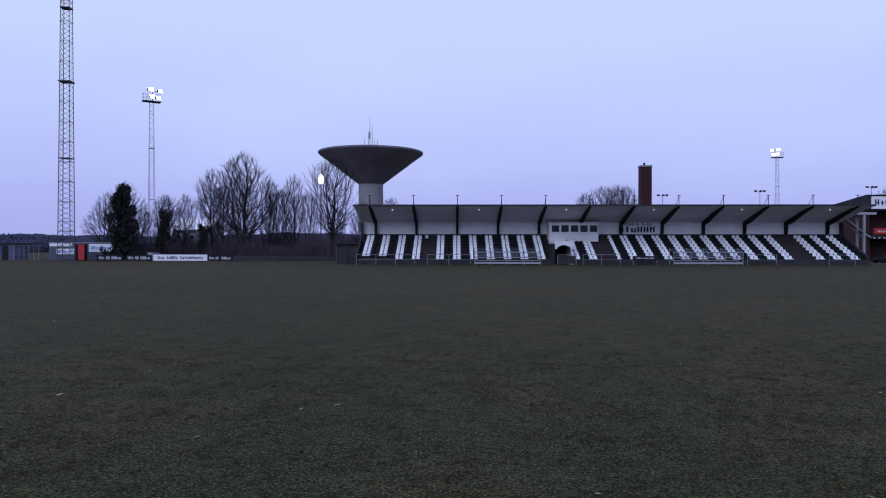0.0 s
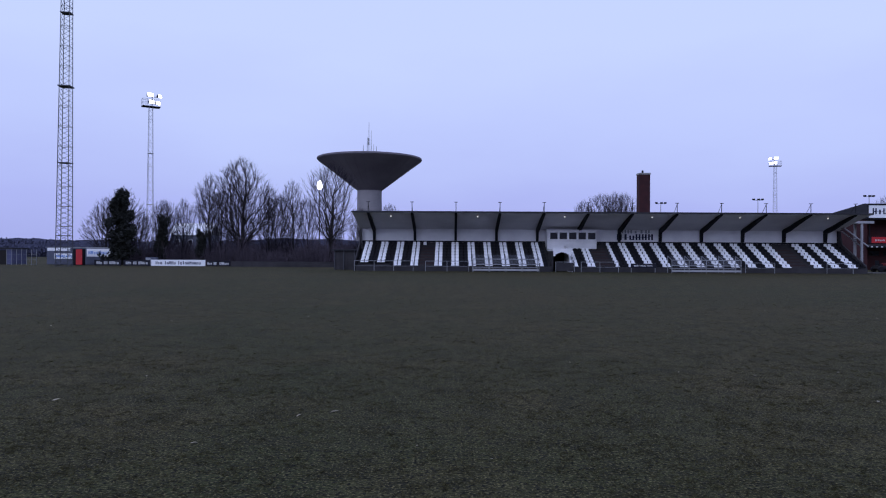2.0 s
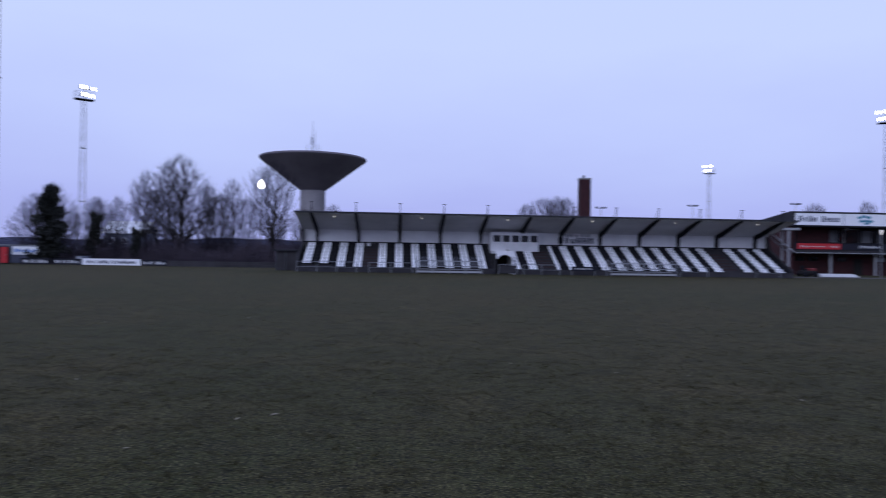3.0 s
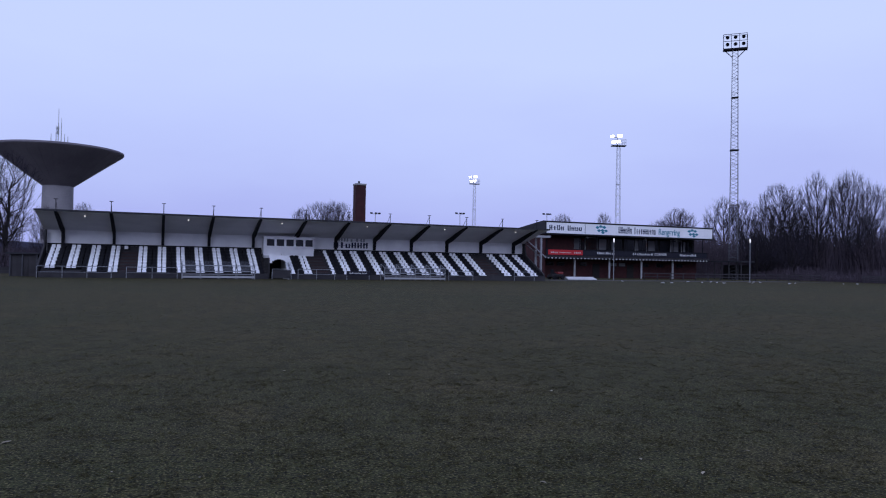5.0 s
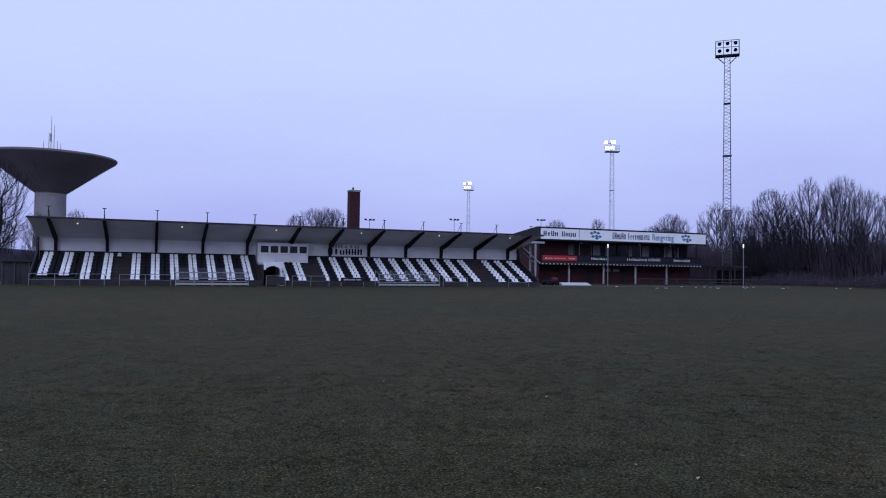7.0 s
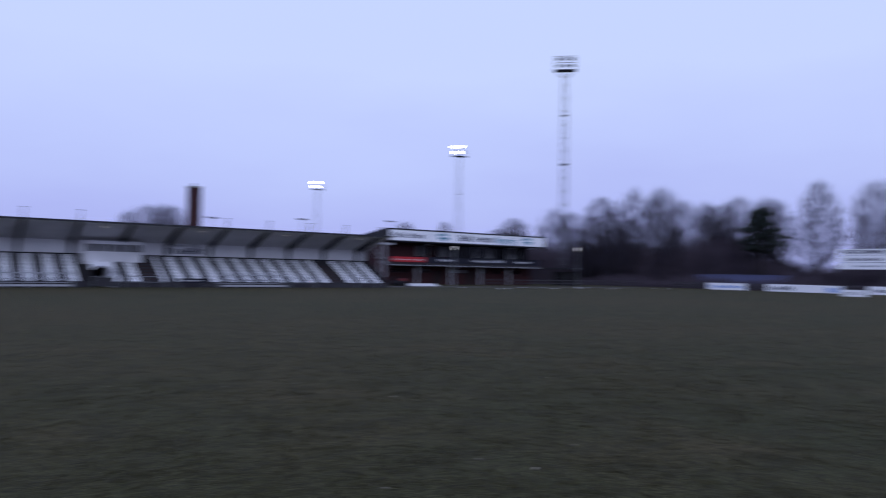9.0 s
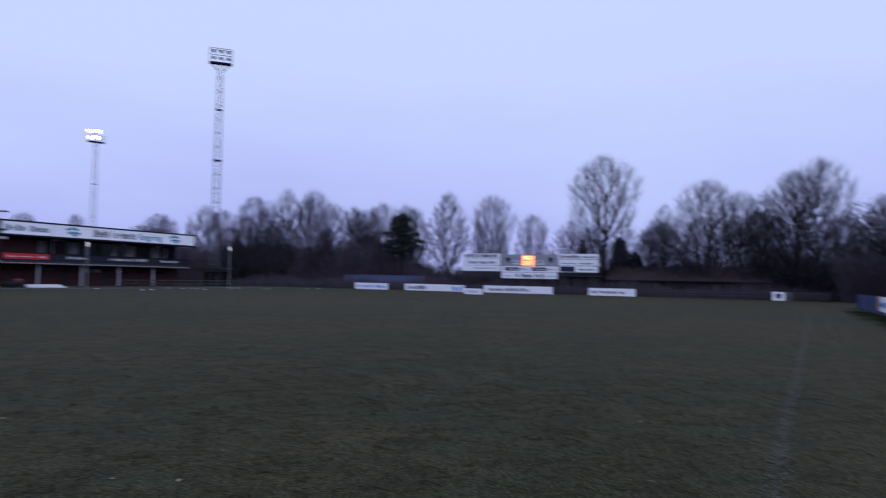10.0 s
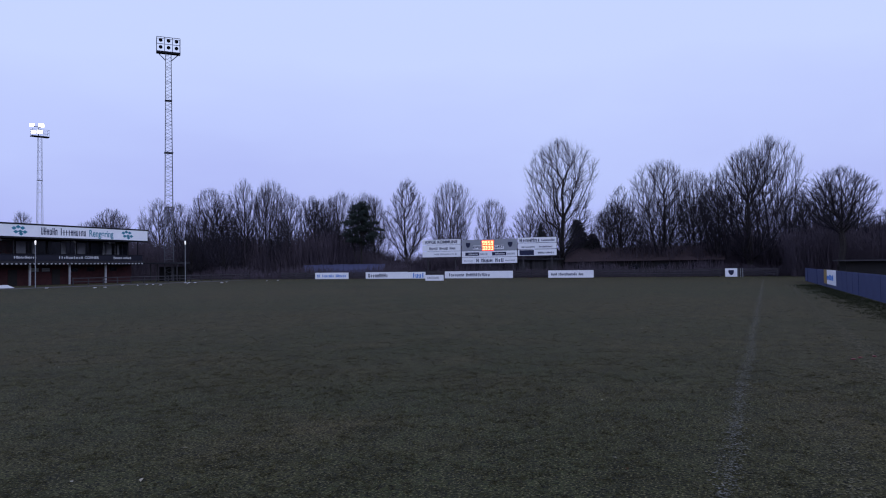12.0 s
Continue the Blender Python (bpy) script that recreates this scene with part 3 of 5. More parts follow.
for cx in (9.2, 26.0):
    dots = Shape()
    for k, (dx, dz) in enumerate(((-0.75, 0.25), (-0.2, 0.42), (0.4, 0.3), (-0.5, -0.2), (0.1, -0.15), (0.7, -0.2), (0.2, -0.45))):
        c, w, h = (cx + dx, 7.1 + dz), 0.36, 0.24
        pts = [(c[0] - w, -0.424, c[1]), (c[0], -0.424, c[1] - h), (c[0] + w, -0.424, c[1]), (c[0], -0.424, c[1] + h)]
        dots.quad(*pts)
    part("emblem", dots, TEAL, club, "cluster of teal and blue lozenges")
bal = part("balcony_front", box(0.2, CW - 0.8, -0.06, 0.06, 3.25, 4.05), BANNER, club, "black banner along the balcony")
part("red_banner", box(0.5, 6.2, -0.085, -0.064, 3.30, 4.02), REDBAN, club, "red banner with pale print bars")
word_bars(club, 0.9, -0.086, 3.52, 1.2, 0.22, [4], PALEINK, 21)
word_bars(club, 2.3, -0.086, 3.56, 2.0, 0.12, [8], PALEINK, 22)
word_bars(club, 4.7, -0.086, 3.52, 1.2, 0.22, [4], PALEINK, 23)
word_bars(club, 8.6, -0.062, 3.50, 3.2, 0.34, [10], PALEINK, 24)
word_bars(club, 14.9, -0.062, 3.50, 3.8, 0.34, [10], PALEINK, 25)
lettering("CORNER", 0.50, (20.1, -0.07, 3.67), PALEINK, club, "banner_word", 0, 0.01, 1.15)
word_bars(club, 23.8, -0.062, 3.50, 3.2, 0.34, [10], PALEINK, 26)
part("balcony_trim", box(0.2, CW - 0.5, -0.12, 0.1, 4.055, 4.12), BLACK, club)
part("balcony_beam", box(0.0, CW - 0.3, -0.10, 0.2, 2.70, 2.95), BLACK, club)
stud = Shape().lathe([(0.0, -0.12), (0.11, -0.08), (0.13, 0.05), (0.0, 0.07)], 8).mesh("trim_stud", PALEINK)
for i in range(48):
    part("trim_stud", stud, PALEINK, club).location = (0.5 + i * (CW - 1.4) / 47, -0.12, 2.84)
for xx in (0.15, 5.3, 11.3, 17.1, 23.0):
    part("column", box(xx - 0.10, xx + 0.10, 0.5, 0.7, 0, 2.70), GREYPOST, club, "pale grey column")
for i in range(10):
    xa = 6.3 + i * 2.28
    fr = part("window", box(xa, xa + 2.2, 2.90, 2.996, 4.10, 6.05), GREYPOST if i in (1, 5, 8) else DARKWOOD, club, "window with pale frame")
    part("pane", box(xa + 0.12, xa + 2.08, 2.87, 2.896, 4.2, 5.95), GLASS, fr)
    if i % 3 != 1:
        part("curtain", box(xa + 0.16, xa + 0.16 + (0.4 if i % 2 else 1.3), 2.84, 2.866, 4.25, 5.85), CURTAIN, fr, "pale curtain")
for i, xa in enumerate((1.6, 3.4, 7.3, 12.6, 14.2, 18.5, 21.3, 25.2)):
    w = 1.3
    fr = part("window", box(xa, xa + w, 2.33, 2.396, 1.75, 2.35), DARKWOOD, club, "small high window")
    part("pane", box(xa + 0.08, xa + w - 0.08, 2.30, 2.327, 1.82, 2.28), CURTAIN if i in (3, 4) else GLASS, fr)
part("door", box(15.8, 17.0, 2.32, 2.396, 0, 2.1), DARKWOOD, club, "dark door")
part("door", box(9.6, 10.8, 2.32, 2.396, 0, 2.1), DARKWOOD, club, "dark door")
for xx in (7.2, 17.6, 23.4):
    part("spotlight", tube((xx, 0.4, 6.02), (xx, 0.15, 5.80), 0.10, n=8), GREYPOST, club)
for xx in (0.6, 6.1, 9.0, 11.5, 14.3, 17.2, 20.1, 23.0, 25.9, 28.8):
    part("balcony_post", box(xx - 0.05, xx + 0.05, 0.5, 0.6, 3.15, 6.2), BLACK, club)

# stair frame between the stand and the clubhouse
sf = thing("outside_stair", "grey steel outside stair with sloping handrails", "stair", (41.6, 72.0, 0))
for xx, yy in ((0.7, 0), (0.7, 1.2)):
    part("post", box(xx - 0.1, xx + 0.1, yy - 0.1, yy + 0.1, 0, 5.1), GREYPOST, sf)
part("canopy_beam", box(-1.9, 1.9, -0.15, 1.4, 5.1, 5.35), GREYPOST, sf)
part("stringer", tube((-1.6, 0, 5.0), (1.4, 0, 2.7), 0.07), GREYPOST, sf)
part("stringer", tube((-1.6, 1.2, 5.0), (1.4, 1.2, 2.7), 0.07), GREYPOST, sf)
for i in range(12):
    part("tread", box(-1.4 + i * 0.24, -1.12 + i * 0.24, 0.05, 1.15, 4.74 - i * 0.185, 4.78 - i * 0.185), DARKCON, sf)

# small red mower and a stack of white boards
mow = thing("ride_on_mower", "small red ride-on mower parked before the clubhouse", "mower", (46.3, 75.0, 0), turn=8)
part("body", Shape().sweep([(-0.4, 0.35), (-0.42, 0.55), (-0.36, 0.70), (0.36, 0.70), (0.42, 0.55), (0.4, 0.35)], -0.9, 0.9), DARKWOOD, mow)
part("hood", Shape().sweep([(-0.35, 0.704), (-0.33, 0.86), (-0.22, 0.98), (0.22, 0.98), (0.33, 0.86), (0.35, 0.704)], 0.1, 0.9), REDPAINT, mow)
part("seat", box(-0.6, -0.15, -0.25, 0.25, 0.704, 0.86), BLACK, mow)
part("backrest", box(-0.7, -0.6, -0.25, 0.25, 0.72, 1.25), BLACK, mow)
for xx in (-0.65, 0.65):
    for yy in (-0.5, 0.5):
        part("wheel", tube((xx, yy - 0.12, 0.3), (xx, yy + 0.12, 0.3), 0.3, n=14), BLACK, mow)
pile = thing("board_stack", "stack of pale boards lying on the grass", "boards", (48.2, 75.2, 0))
for i in range(4):
    part("board", box(-0.1 * i, 4.4 - 0.2 * i, 0, 0.6, 0.005 + i * 0.09, 0.085 + i * 0.09), SIGNW, pile)


# ---------- masts ----------
def lattice(s, h, w0, w1, bays, r=0.06, n=4, thin=0.5):
    """Square tapering lattice legs, rings and bracing into shape s."""
    pts = []
    for b in range(bays + 1):
        w = (w0 + (w1 - w0) * b / bays) / 2
        z = h * b / bays
        pts.append([(w, w, z), (-w, w, z), (-w, -w, z), (w, -w, z)])
    for i in range(4):
        s.tube(pts[0][i], pts[-1][i], r, r * 0.75, n)
    for b in range(bays):
        for i in range(4):
            j = (i + 1) % 4
            s.tube(pts[b][i], pts[b + 1][j], r * thin, n=3, caps=False)
            if b % 4 == 0:
                s.tube(pts[b][i], pts[b][j], r * thin, n=3, caps=False)
    return s


def tall_mast(at, turn):
    m = thing("floodlight_mast", "tall grey lattice floodlight mast with six unlit lamps", "floodlight", at, "tall lattice floodlight masts", turn)
    part("lattice", lattice(Shape(), 36.0, 1.35, 0.82, 64, 0.05), MASTSTEEL, m)
    for z, w in ((28.5, 1.0), (20.2, 1.1), (11.6, 1.2), (3.4, 1.3)):
        fr = 0.8 if z == 20.2 else 0.3
        part("platform", box(-w / 2 - 0.14 * fr, w / 2 + 0.14 * fr, -w / 2 - 0.14 * fr, w / 2 + 0.14 * fr, z, z + 0.05 + 0.10 * fr), MASTSTEEL, m)
    part("arm", tube((-0.4, 0, 34.9), (-1.6, 0, 36.1), 0.07), MASTSTEEL, m)
    part("arm", tube((0.4, 0, 34.9), (1.6, 0, 36.1), 0.07), MASTSTEEL, m)
    part("catwalk", box(-1.8, 1.8, -0.5, 0.5, 36.02, 36.28), BLACK, m)
    fr = Shape()
    for x in (-1.75, -0.6, 0.6, 1.75):
        fr.tube((x, -0.45, 36.25), (x, -0.45, 38.5), 0.045)
    for z in (37.4, 38.5):
        fr.tube((-1.75, -0.45, z), (1.75, -0.45, z), 0.045)
    fr.tube((-1.75, 0.4, 36.25), (-1.75, 0.4, 38.5), 0.035).tube((1.75, 0.4, 36.25), (1.75, 0.4, 38.5), 0.035).tube((-1.75, 0.4, 38.5), (1.75, 0.4, 38.5), 0.035)
    part("lamp_frame", fr, MASTSTEEL, m)
    for x in (-1.18, 0.0, 1.18):
        for z in (36.85, 37.95):
            lam = part("lamp", tube((x, -0.75, z - 0.06), (x, -0.2, z + 0.12), 0.29, 0.18, 12), BLACK, m, "round dark lamp housing")
            part("lens", tube((x, -0.768, z - 0.066), (x, -0.752, z - 0.061), 0.25, n=12), GLASS, lam)
    return m


mE = tall_mast((84.0, 83.4, 0), -42)
mE.scale = (1, 1, 1.014)
copy_thing(mE, pose(-44.45, 78.0, 0, 0, 0.15, 8))


def lit_mast(at, turn, h, side=-1):
    """side: towards which end of the platform the lamps crowd."""
    m = thing("lit_floodlight_mast", "slender lattice floodlight mast with glowing white lamps", "floodlight", at, "lit floodlight masts", turn)
    part("lattice", lattice(Shape(), h, 1.0, 0.55, 26, 0.036, thin=0.45), STEEL, m)
    part("platform", box(-1.35, 1.35, -0.6, 0.6, h, h + 0.14), BLACK, m)
    for z in (h * 0.37, h * 0.7):
        w = 0.5 * (1.0 - 0.45 * z / h) + 0.05
        part("ring", box(-w, w, -w, w, z, z + 0.07), STEEL, m)
    rail = Shape()
    for x in (-1.3, 0.0, 0.65, 1.3):
        for y in (-0.55, 0.55):
            rail.tube((-side * x, y, h + 0.14), (-side * x, y, h + 1.25), 0.025, n=4)
    for z in (0.7, 1.25):
        for y in (-0.55, 0.55):
            rail.tube((-1.3, y, h + z), (1.3, y, h + z), 0.022, n=4)
        rail.tube((-side * 1.3, -0.55, h + z), (-side * 1.3, 0.55, h + z), 0.022, n=4)
    part("railing", rail, STEEL, m, "thin platform railing")
    stand_pipe = tube((side * 0.2, 0.1, h + 0.14), (side * 0.2, 0.1, h + 2.3), 0.06).tube((side * 1.2, 0.1, h + 1.75), (-side * 0.5, 0.1, h + 1.75), 0.05)
    part("lamp_frame", stand_pipe, MASTSTEEL, m)
    for x, z, yaw, tip, size in ((1.25, 1.85, 28, -14, 0.80), (1.0, 0.72, 22, -8, 0.85), (-0.15, 1.95, 8, -20, 1.0), (0.05, 0.85, 12, -10, 0.9)):
        lamp = part("lamp", Shape().sweep([(-0.10, -0.34), (0.36, -0.15), (0.36, 0.15), (-0.10, 0.34)], -0.44, 0.44), BLACK, m, "flood lamp")
        lamp.matrix_basis = pose(side * x, -0.2, h + z, tip, 0, side * yaw) @ Matrix.Diagonal((size, size, size, 1))
        part("lens", box(-0.42, 0.42, -0.125, -0.104, -0.31, 0.31), LAMPGLOW, lamp, "glowing lens")
    return m


lit_mast((-48.8, 110.0, 0), 35, 24.9, 1)
lit_mast((78.8, 170.0, 0), -8, 23.4)
lit_mast((81.3, 109.7, 0), -22, 24.9)


def training_light(x, y, h):
    m = thing("training_light", "thin dark pole with three unlit lamps", "floodlight", (x, y, 0), "training ground lights")
    part("pole", tube((0, 0, 0), (0, 0, h), 0.13, 0.08, 8), STEEL, m)
    part("crossbar", box(-1.4, 1.4, -0.05, 0.05, h - 0.1, h), BLACK, m)
    for xx in (-1.2, 0.2, 1.2):
        part("lamp", Shape().sweep([(-0.3, 0.05), (-0.25, 0.42), (0.2, 0.46), (0.25, 0.05)], xx - 0.3, xx + 0.3), BLACK, m).location = (0, 0, h - 0.045)


for x, y, h in ((56.9, 190, 15.6), (83.4, 190, 16.7), (113.6, 190, 17.8)):
    training_light(x, y, h)

# bright lamp behind the bare tree
bl = thing("street_floodlight", "pole lamp with a tall glowing head behind bare branches", "lamp", (-20.5, 105, 0))
part("pole", tube((0, 0, 0), (0, 0, 11.4), 0.10, 0.07, 8), MASTSTEEL, bl)
part("housing", box(-0.2, 0.2, 0.05, 0.3, 11.3, 12.5), BLACK, bl)
lens = Shape().lathe([(0.0, -0.03), (0.36, -0.02), (0.40, 0.0), (0.0, 0.01)], 20)
lens.v = [(x, z, y * 1.75) for x, y, z in lens.v]
lens_ob = part("lens", lens, LAMPGLOW, bl, "glowing oval lens")
lens_ob.location = (0, 0.0, 12.0)


def lamp_post(x, y, h):
    m = thing("lamp_post", "thin grey post with a small white lamp on top", "lamp", (x, y, 0), "thin lamp posts by the clubhouse")
    part("pole", tube((0, 0, 0), (0, 0, h - 0.5), 0.06, 0.045, 8), STEEL, m)
    part("lamp", Shape().lathe([(0.0, h - 0.55), (0.07, h - 0.5), (0.10, h - 0.1), (0.06, h), (0.0, h + 0.02)], 10), BULBGLOW, m, "small pale lamp")


lamp_post(54.3, 74.0, 5.4)
lamp_post(75.0, 71.5, 5.85)

# ---------- water tower and chimney ----------
wt = thing("water_tower", "concrete water tower with a wide conical bowl", "water tower", (-25.7, 210, 0))
part("shaft", Shape().lathe([(4.4, 0), (3.85, 8), (3.72, 19.2), (3.72, 20.8)], 40), TOWERCON, wt, "pale concrete shaft", True)
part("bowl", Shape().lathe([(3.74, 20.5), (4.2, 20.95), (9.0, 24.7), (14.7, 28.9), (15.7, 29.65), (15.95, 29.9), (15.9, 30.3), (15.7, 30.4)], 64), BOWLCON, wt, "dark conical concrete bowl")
part("bowl_roof", Shape().lathe([(15.7, 30.4), (12, 30.95), (6, 31.5), (0, 31.6)], 64), FELT, wt, "dark low roof of the bowl")
for i in range(32):
    w = 2 * math.pi * i / 32
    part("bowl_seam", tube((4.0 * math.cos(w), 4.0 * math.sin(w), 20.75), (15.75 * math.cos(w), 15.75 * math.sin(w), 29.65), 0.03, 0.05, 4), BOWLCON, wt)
for x, z in ((-2.0, 34.6), (-0.3, 41.5), (0.4, 39.0), (1.2, 34.8), (2.0, 34.2), (-0.8, 37)):
    part("antenna", tube((x, 0, 31.7), (x, 0, z), 0.12, 0.05), STEEL, wt)
for z in (34.5, 35.6):
    part("panel_antenna", box(-0.6, -0.1, -0.4, -0.15, z, z + 1.0), STEEL, wt)
ch = thing("chimney", "square dark red brick chimney behind the stand", "chimney", (22.6, 82.4, 0))
part("shaft", box(-0.63, 0.63, -0.63, 0.63, 0, 11.2), BRICK, ch)
part("cap", box(-0.68, 0.68, -0.68, 0.68, 11.204, 11.4), CONCRETE, ch)
part("flue", tube((-0.1, 0, 11.4), (-0.1, 0, 11.75), 0.12, n=8), BLACK, ch)

# ---------- far left: boards, container, hut ----------


def low_board(name, xa, xb, y, h, mat, label, z0=0.08, words=(), ink=None, seed=1, pad=0.08):
    b = thing(name, label, "sign", (xa, y, 0), "advertising boards along the pitch")
    w = xb - xa
    part("panel", box(0, w, -0.03, 0.03, z0, h), mat, b)
    for xx in (0.15, w - 0.15):
        part("leg", box(xx - 0.03, xx + 0.03, 0.034, 0.10, 0, h - 0.03), GREYWOOD, b)
    if words:
        word_bars(b, w * pad, -0.032, z0 + (h - z0) * 0.25, w * (1 - 2 * pad), (h - z0) * 0.5, list(words), ink, seed)
    return b


low_board("ad_board", -42.0, -38.85, 80, 0.74, BANNER, "black advertising board with pale letter bars", words=(3, 2, 5), ink=PALEINK, seed=31)
low_board("ad_board", -38.55, -35.45, 80, 0.74, BANNER, "black advertising board with pale letter bars", words=(3, 2, 5), ink=PALEINK, seed=31)
wb = low_board("ad_board", -35.3, -28.95, 80, 0.80, SIGNW, "white advertising board with dark blue letter bars", words=(3, 5, 10), ink=INK, seed=33)
low_board("ad_board", -28.8, -27.5, 80, 0.72, BANNER, "small dark blue advertising board", words=(3, 2), ink=PALEINK, seed=34)
low_board("ad_board", -27.4, -26.0, 80, 0.72, BANNER, "small dark blue advertising board", words=(4,), ink=PALEINK, seed=35)


def board_fence(xa, xb, y, h, mat, label, plank=2.4, name="low_fence"):
    f = thing(name, label, "fence", (xa, y, 0))
    n = max(1, int((xb - xa) / plank))
    w = (xb - xa) / n
    post = Shape().box(-0.05, 0.05, 0.03, 0.12, 0, h + 0.04).mesh("post", mat)
    board = Shape().box(0.01, w - 0.01, -0.02, 0.028, 0, 0.3).mesh("plank", mat)
    rows = max(1, int(h / 0.32))
    for i in range(n):
        part("post", post, mat, f).location = (i * w, 0, 0)
        for r in range(rows):
            part("plank", board, mat, f).location = (i * w, random.uniform(-0.006, 0.006), 0.04 + r * 0.32)
    part("post", post, mat, f).location = (n * w, 0, 0)


board_fence(-25.9, -12.8, 80, 0.68, GREYWOOD, "low weathered grey board fence beyond the pitch")

con = thing("storage_container", "blue grey container with white sign panels", "container", (-51.2, 86.0, 0))
part("body", box(0, 8.4, 0, 2.4, 0.05, 2.15), BLUEGREY, con)
for i in range(28):
    part("rib", box(0.15 + i * 0.3, 0.27 + i * 0.3, -0.03, -0.002, 0.1, 2.1), BLUEGREY, con)
part("panel", box(0.1, 3.0, -0.07, -0.034, 1.75, 2.12), SIGNW, con, "white sign panel")
part("panel", box(1.0, 3.6, -0.07, -0.034, 0.75, 1.45), SIGNW, con, "white sign panel")
part("panel", box(5.1, 8.2, -0.07, -0.034, 1.05, 2.05), SIGNW, con, "white sign panel")
word_bars(con, 1.15, -0.071, 0.95, 2.2, 0.30, (7,), BLUEINK, 41)
word_bars(con, 5.3, -0.071, 1.35, 2.7, 0.42, (8,), BLUEINK, 42)
part("edge", box(-0.05, 8.45, -0.06, 2.45, 2.154, 2.24), STEEL, con)
kiosk = thing("kiosk", "small dark kiosk with an open red door", "kiosk", (-46.6, 83.5, 0))
part("body", box(0, 1.1, 0, 1.0, 0, 2.0), BLACK, kiosk)
kdoor = part("door", box(0, 0.95, -0.05, 0, 0.10, 1.95), REDBAN, kiosk, "open red door")
kdoor.matrix_basis = pose(0.55, -0.06, 0, 0, 0, -18)
part("handle", tube((0.85, -0.055, 0.95), (0.85, -0.055, 1.15), 0.02), STEEL, kdoor)
crate = thing("storage_cabinet", "small blue grey cabinet standing behind the boards", "cabinet", (-36.9, 82.0, 0))
part("body", box(0, 1.3, 0, 0.6, 0.06, 1.05), BLUEGREY, crate)
part("door", box(0.08, 0.64, -0.02, -0.002, 0.12, 1.00), SIGNG, crate)
part("plinth", box(0.05, 1.25, 0.04, 0.56, 0, 0.056), DARKCON, crate)
house = thing("house", "distant house with a pale roof behind the trees", "house", (-66.0, 160.0, 0))
part("wall", box(0, 9.0, 0, 7.0, 0, 5.6), BLUEGREY, house)
part("roof", Shape().sweep([(-0.5, 5.5), (3.5, 8.2), (7.5, 5.5), (7.5, 5.7), (3.5, 8.45), (-0.5, 5.7)], -0.4, 9.4), SIGNW, house, "pale pitched roof")
for xa in (1.0, 4.0, 7.0):
    win = part("window", box(xa, xa + 1.1, -0.05, -0.002, 3.2, 4.5), WHITE, house)
    part("pane", box(xa + 0.1, xa + 1.0, -0.075, -0.052, 3.3, 4.4), GLASS, win)
hut = thing("grey_hut", "low blue grey hut with flat roof", "hut", (-62.5, 86.0, 0))
part("body", box(0, 6.9, 0, 3, 0, 1.95), DIMSHEET, hut)
part("roof", box(-0.15, 7.1, -0.2, 3.2, 1.954, 2.12), FELT, hut)
part("door", box(5.3, 6.2, -0.03, -0.003, 0, 1.8), DARKWOOD, hut)
part("window", box(2.4, 3.6, -0.03, -0.003, 0.9, 1.6), GLASS, hut)
fen = thing("wire_fence", "grey wire mesh fence with thin steel posts", "fence", (-55.0, 84.0, 0))
for i in range(7):
    part("post", tube((i * 0.62, 0, 0), (i * 0.62, 0, 1.9), 0.03), STEEL, fen)
for z in (0.1, 0.7, 1.3, 1.85):
    part("wire", tube((0, 0, z), (3.72, 0, z), 0.012, n=4), STEEL, fen)

# ---------- far end: boards, scoreboard, sheds ----------
BX = 92.0


def end_board(ya, yb, h, label, words, ink, seed, z0=0.0, x=BX, mat=SIGNW, ratio=0.55, left=0.06, right=0.06):
    b = thing("ad_board", label, "sign", (x, ya, 0), "advertising boards at the far end")
    w = ya - yb
    part("panel", box(-0.03, 0.03, -w, 0, z0 + 0.03, h), mat, b)
    for yy in (-0.2, -w + 0.2):
        part("leg", box(0.034, 0.10, yy - 0.04, yy + 0.04, 0, h - 0.05), GREYWOOD, b)
    if words:
        word_bars(b, -0.032, -w * left, z0 + (h - z0) * (0.5 - ratio / 2), w * (1 - left - right), (h - z0) * ratio, list(words), ink, seed, axis="y")
    return b


end_board(61.2, 55.15, 1.02, "pale blue and white advertising board with blue bars", (2, 7, 6), BLUEINK, 51, ratio=0.4)
end_board(52.1, 44.97, 1.03, "white advertising board with bold dark letter bars", (9,), INK, 52, right=0.46)
end_board(44.93, 42.1, 1.0, "white board with a bright blue picture", (4,), BLUEINK, 53, ratio=0.7, left=0.25, right=0.05)
day = end_board(35.7, 33.25, 0.74, "small white board standing before the others", (), SIGNG, 54, x=78.0)
lettering("ONSDAG", 0.36, (-0.04, -1.05, 0.36), SIGNG, day, "board_word", -90, 0.006, 1.1)
end_board(39.0, 28.72, 1.04, "long white advertising board with dark letter bars", (8, 12), INK, 55, ratio=0.42, right=0.33)
end_board(23.7, 17.55, 1.02, "white advertising board with dark letter bars", (4, 12, 3), INK, 56, ratio=0.35, right=0.22)
sh = end_board(1.38, 0.02, 1.06, "white board with a dark blue shield", (), INK, 57)
crest = Shape()
crest.v = [(-0.034, -0.68 + dy, 0.55 + dz) for dy, dz in ((-0.30, 0.30), (0.30, 0.30), (0.32, 0.05), (0.20, -0.20), (0.0, -0.36), (-0.20, -0.20), (-0.32, 0.05))]
crest.f = [tuple(range(7))]
part("crest", crest, INK, sh, "dark blue shield shape")

sb = thing("scoreboard", "grey scoreboard with red digits and white sign panels on posts", "scoreboard", (96.0, 0, 0))


def sb_panel(ya, yb, za, zb, mat, label=""):
    return part("panel", box(-0.06, 0.06, yb, ya, za, zb), mat, sb, label)


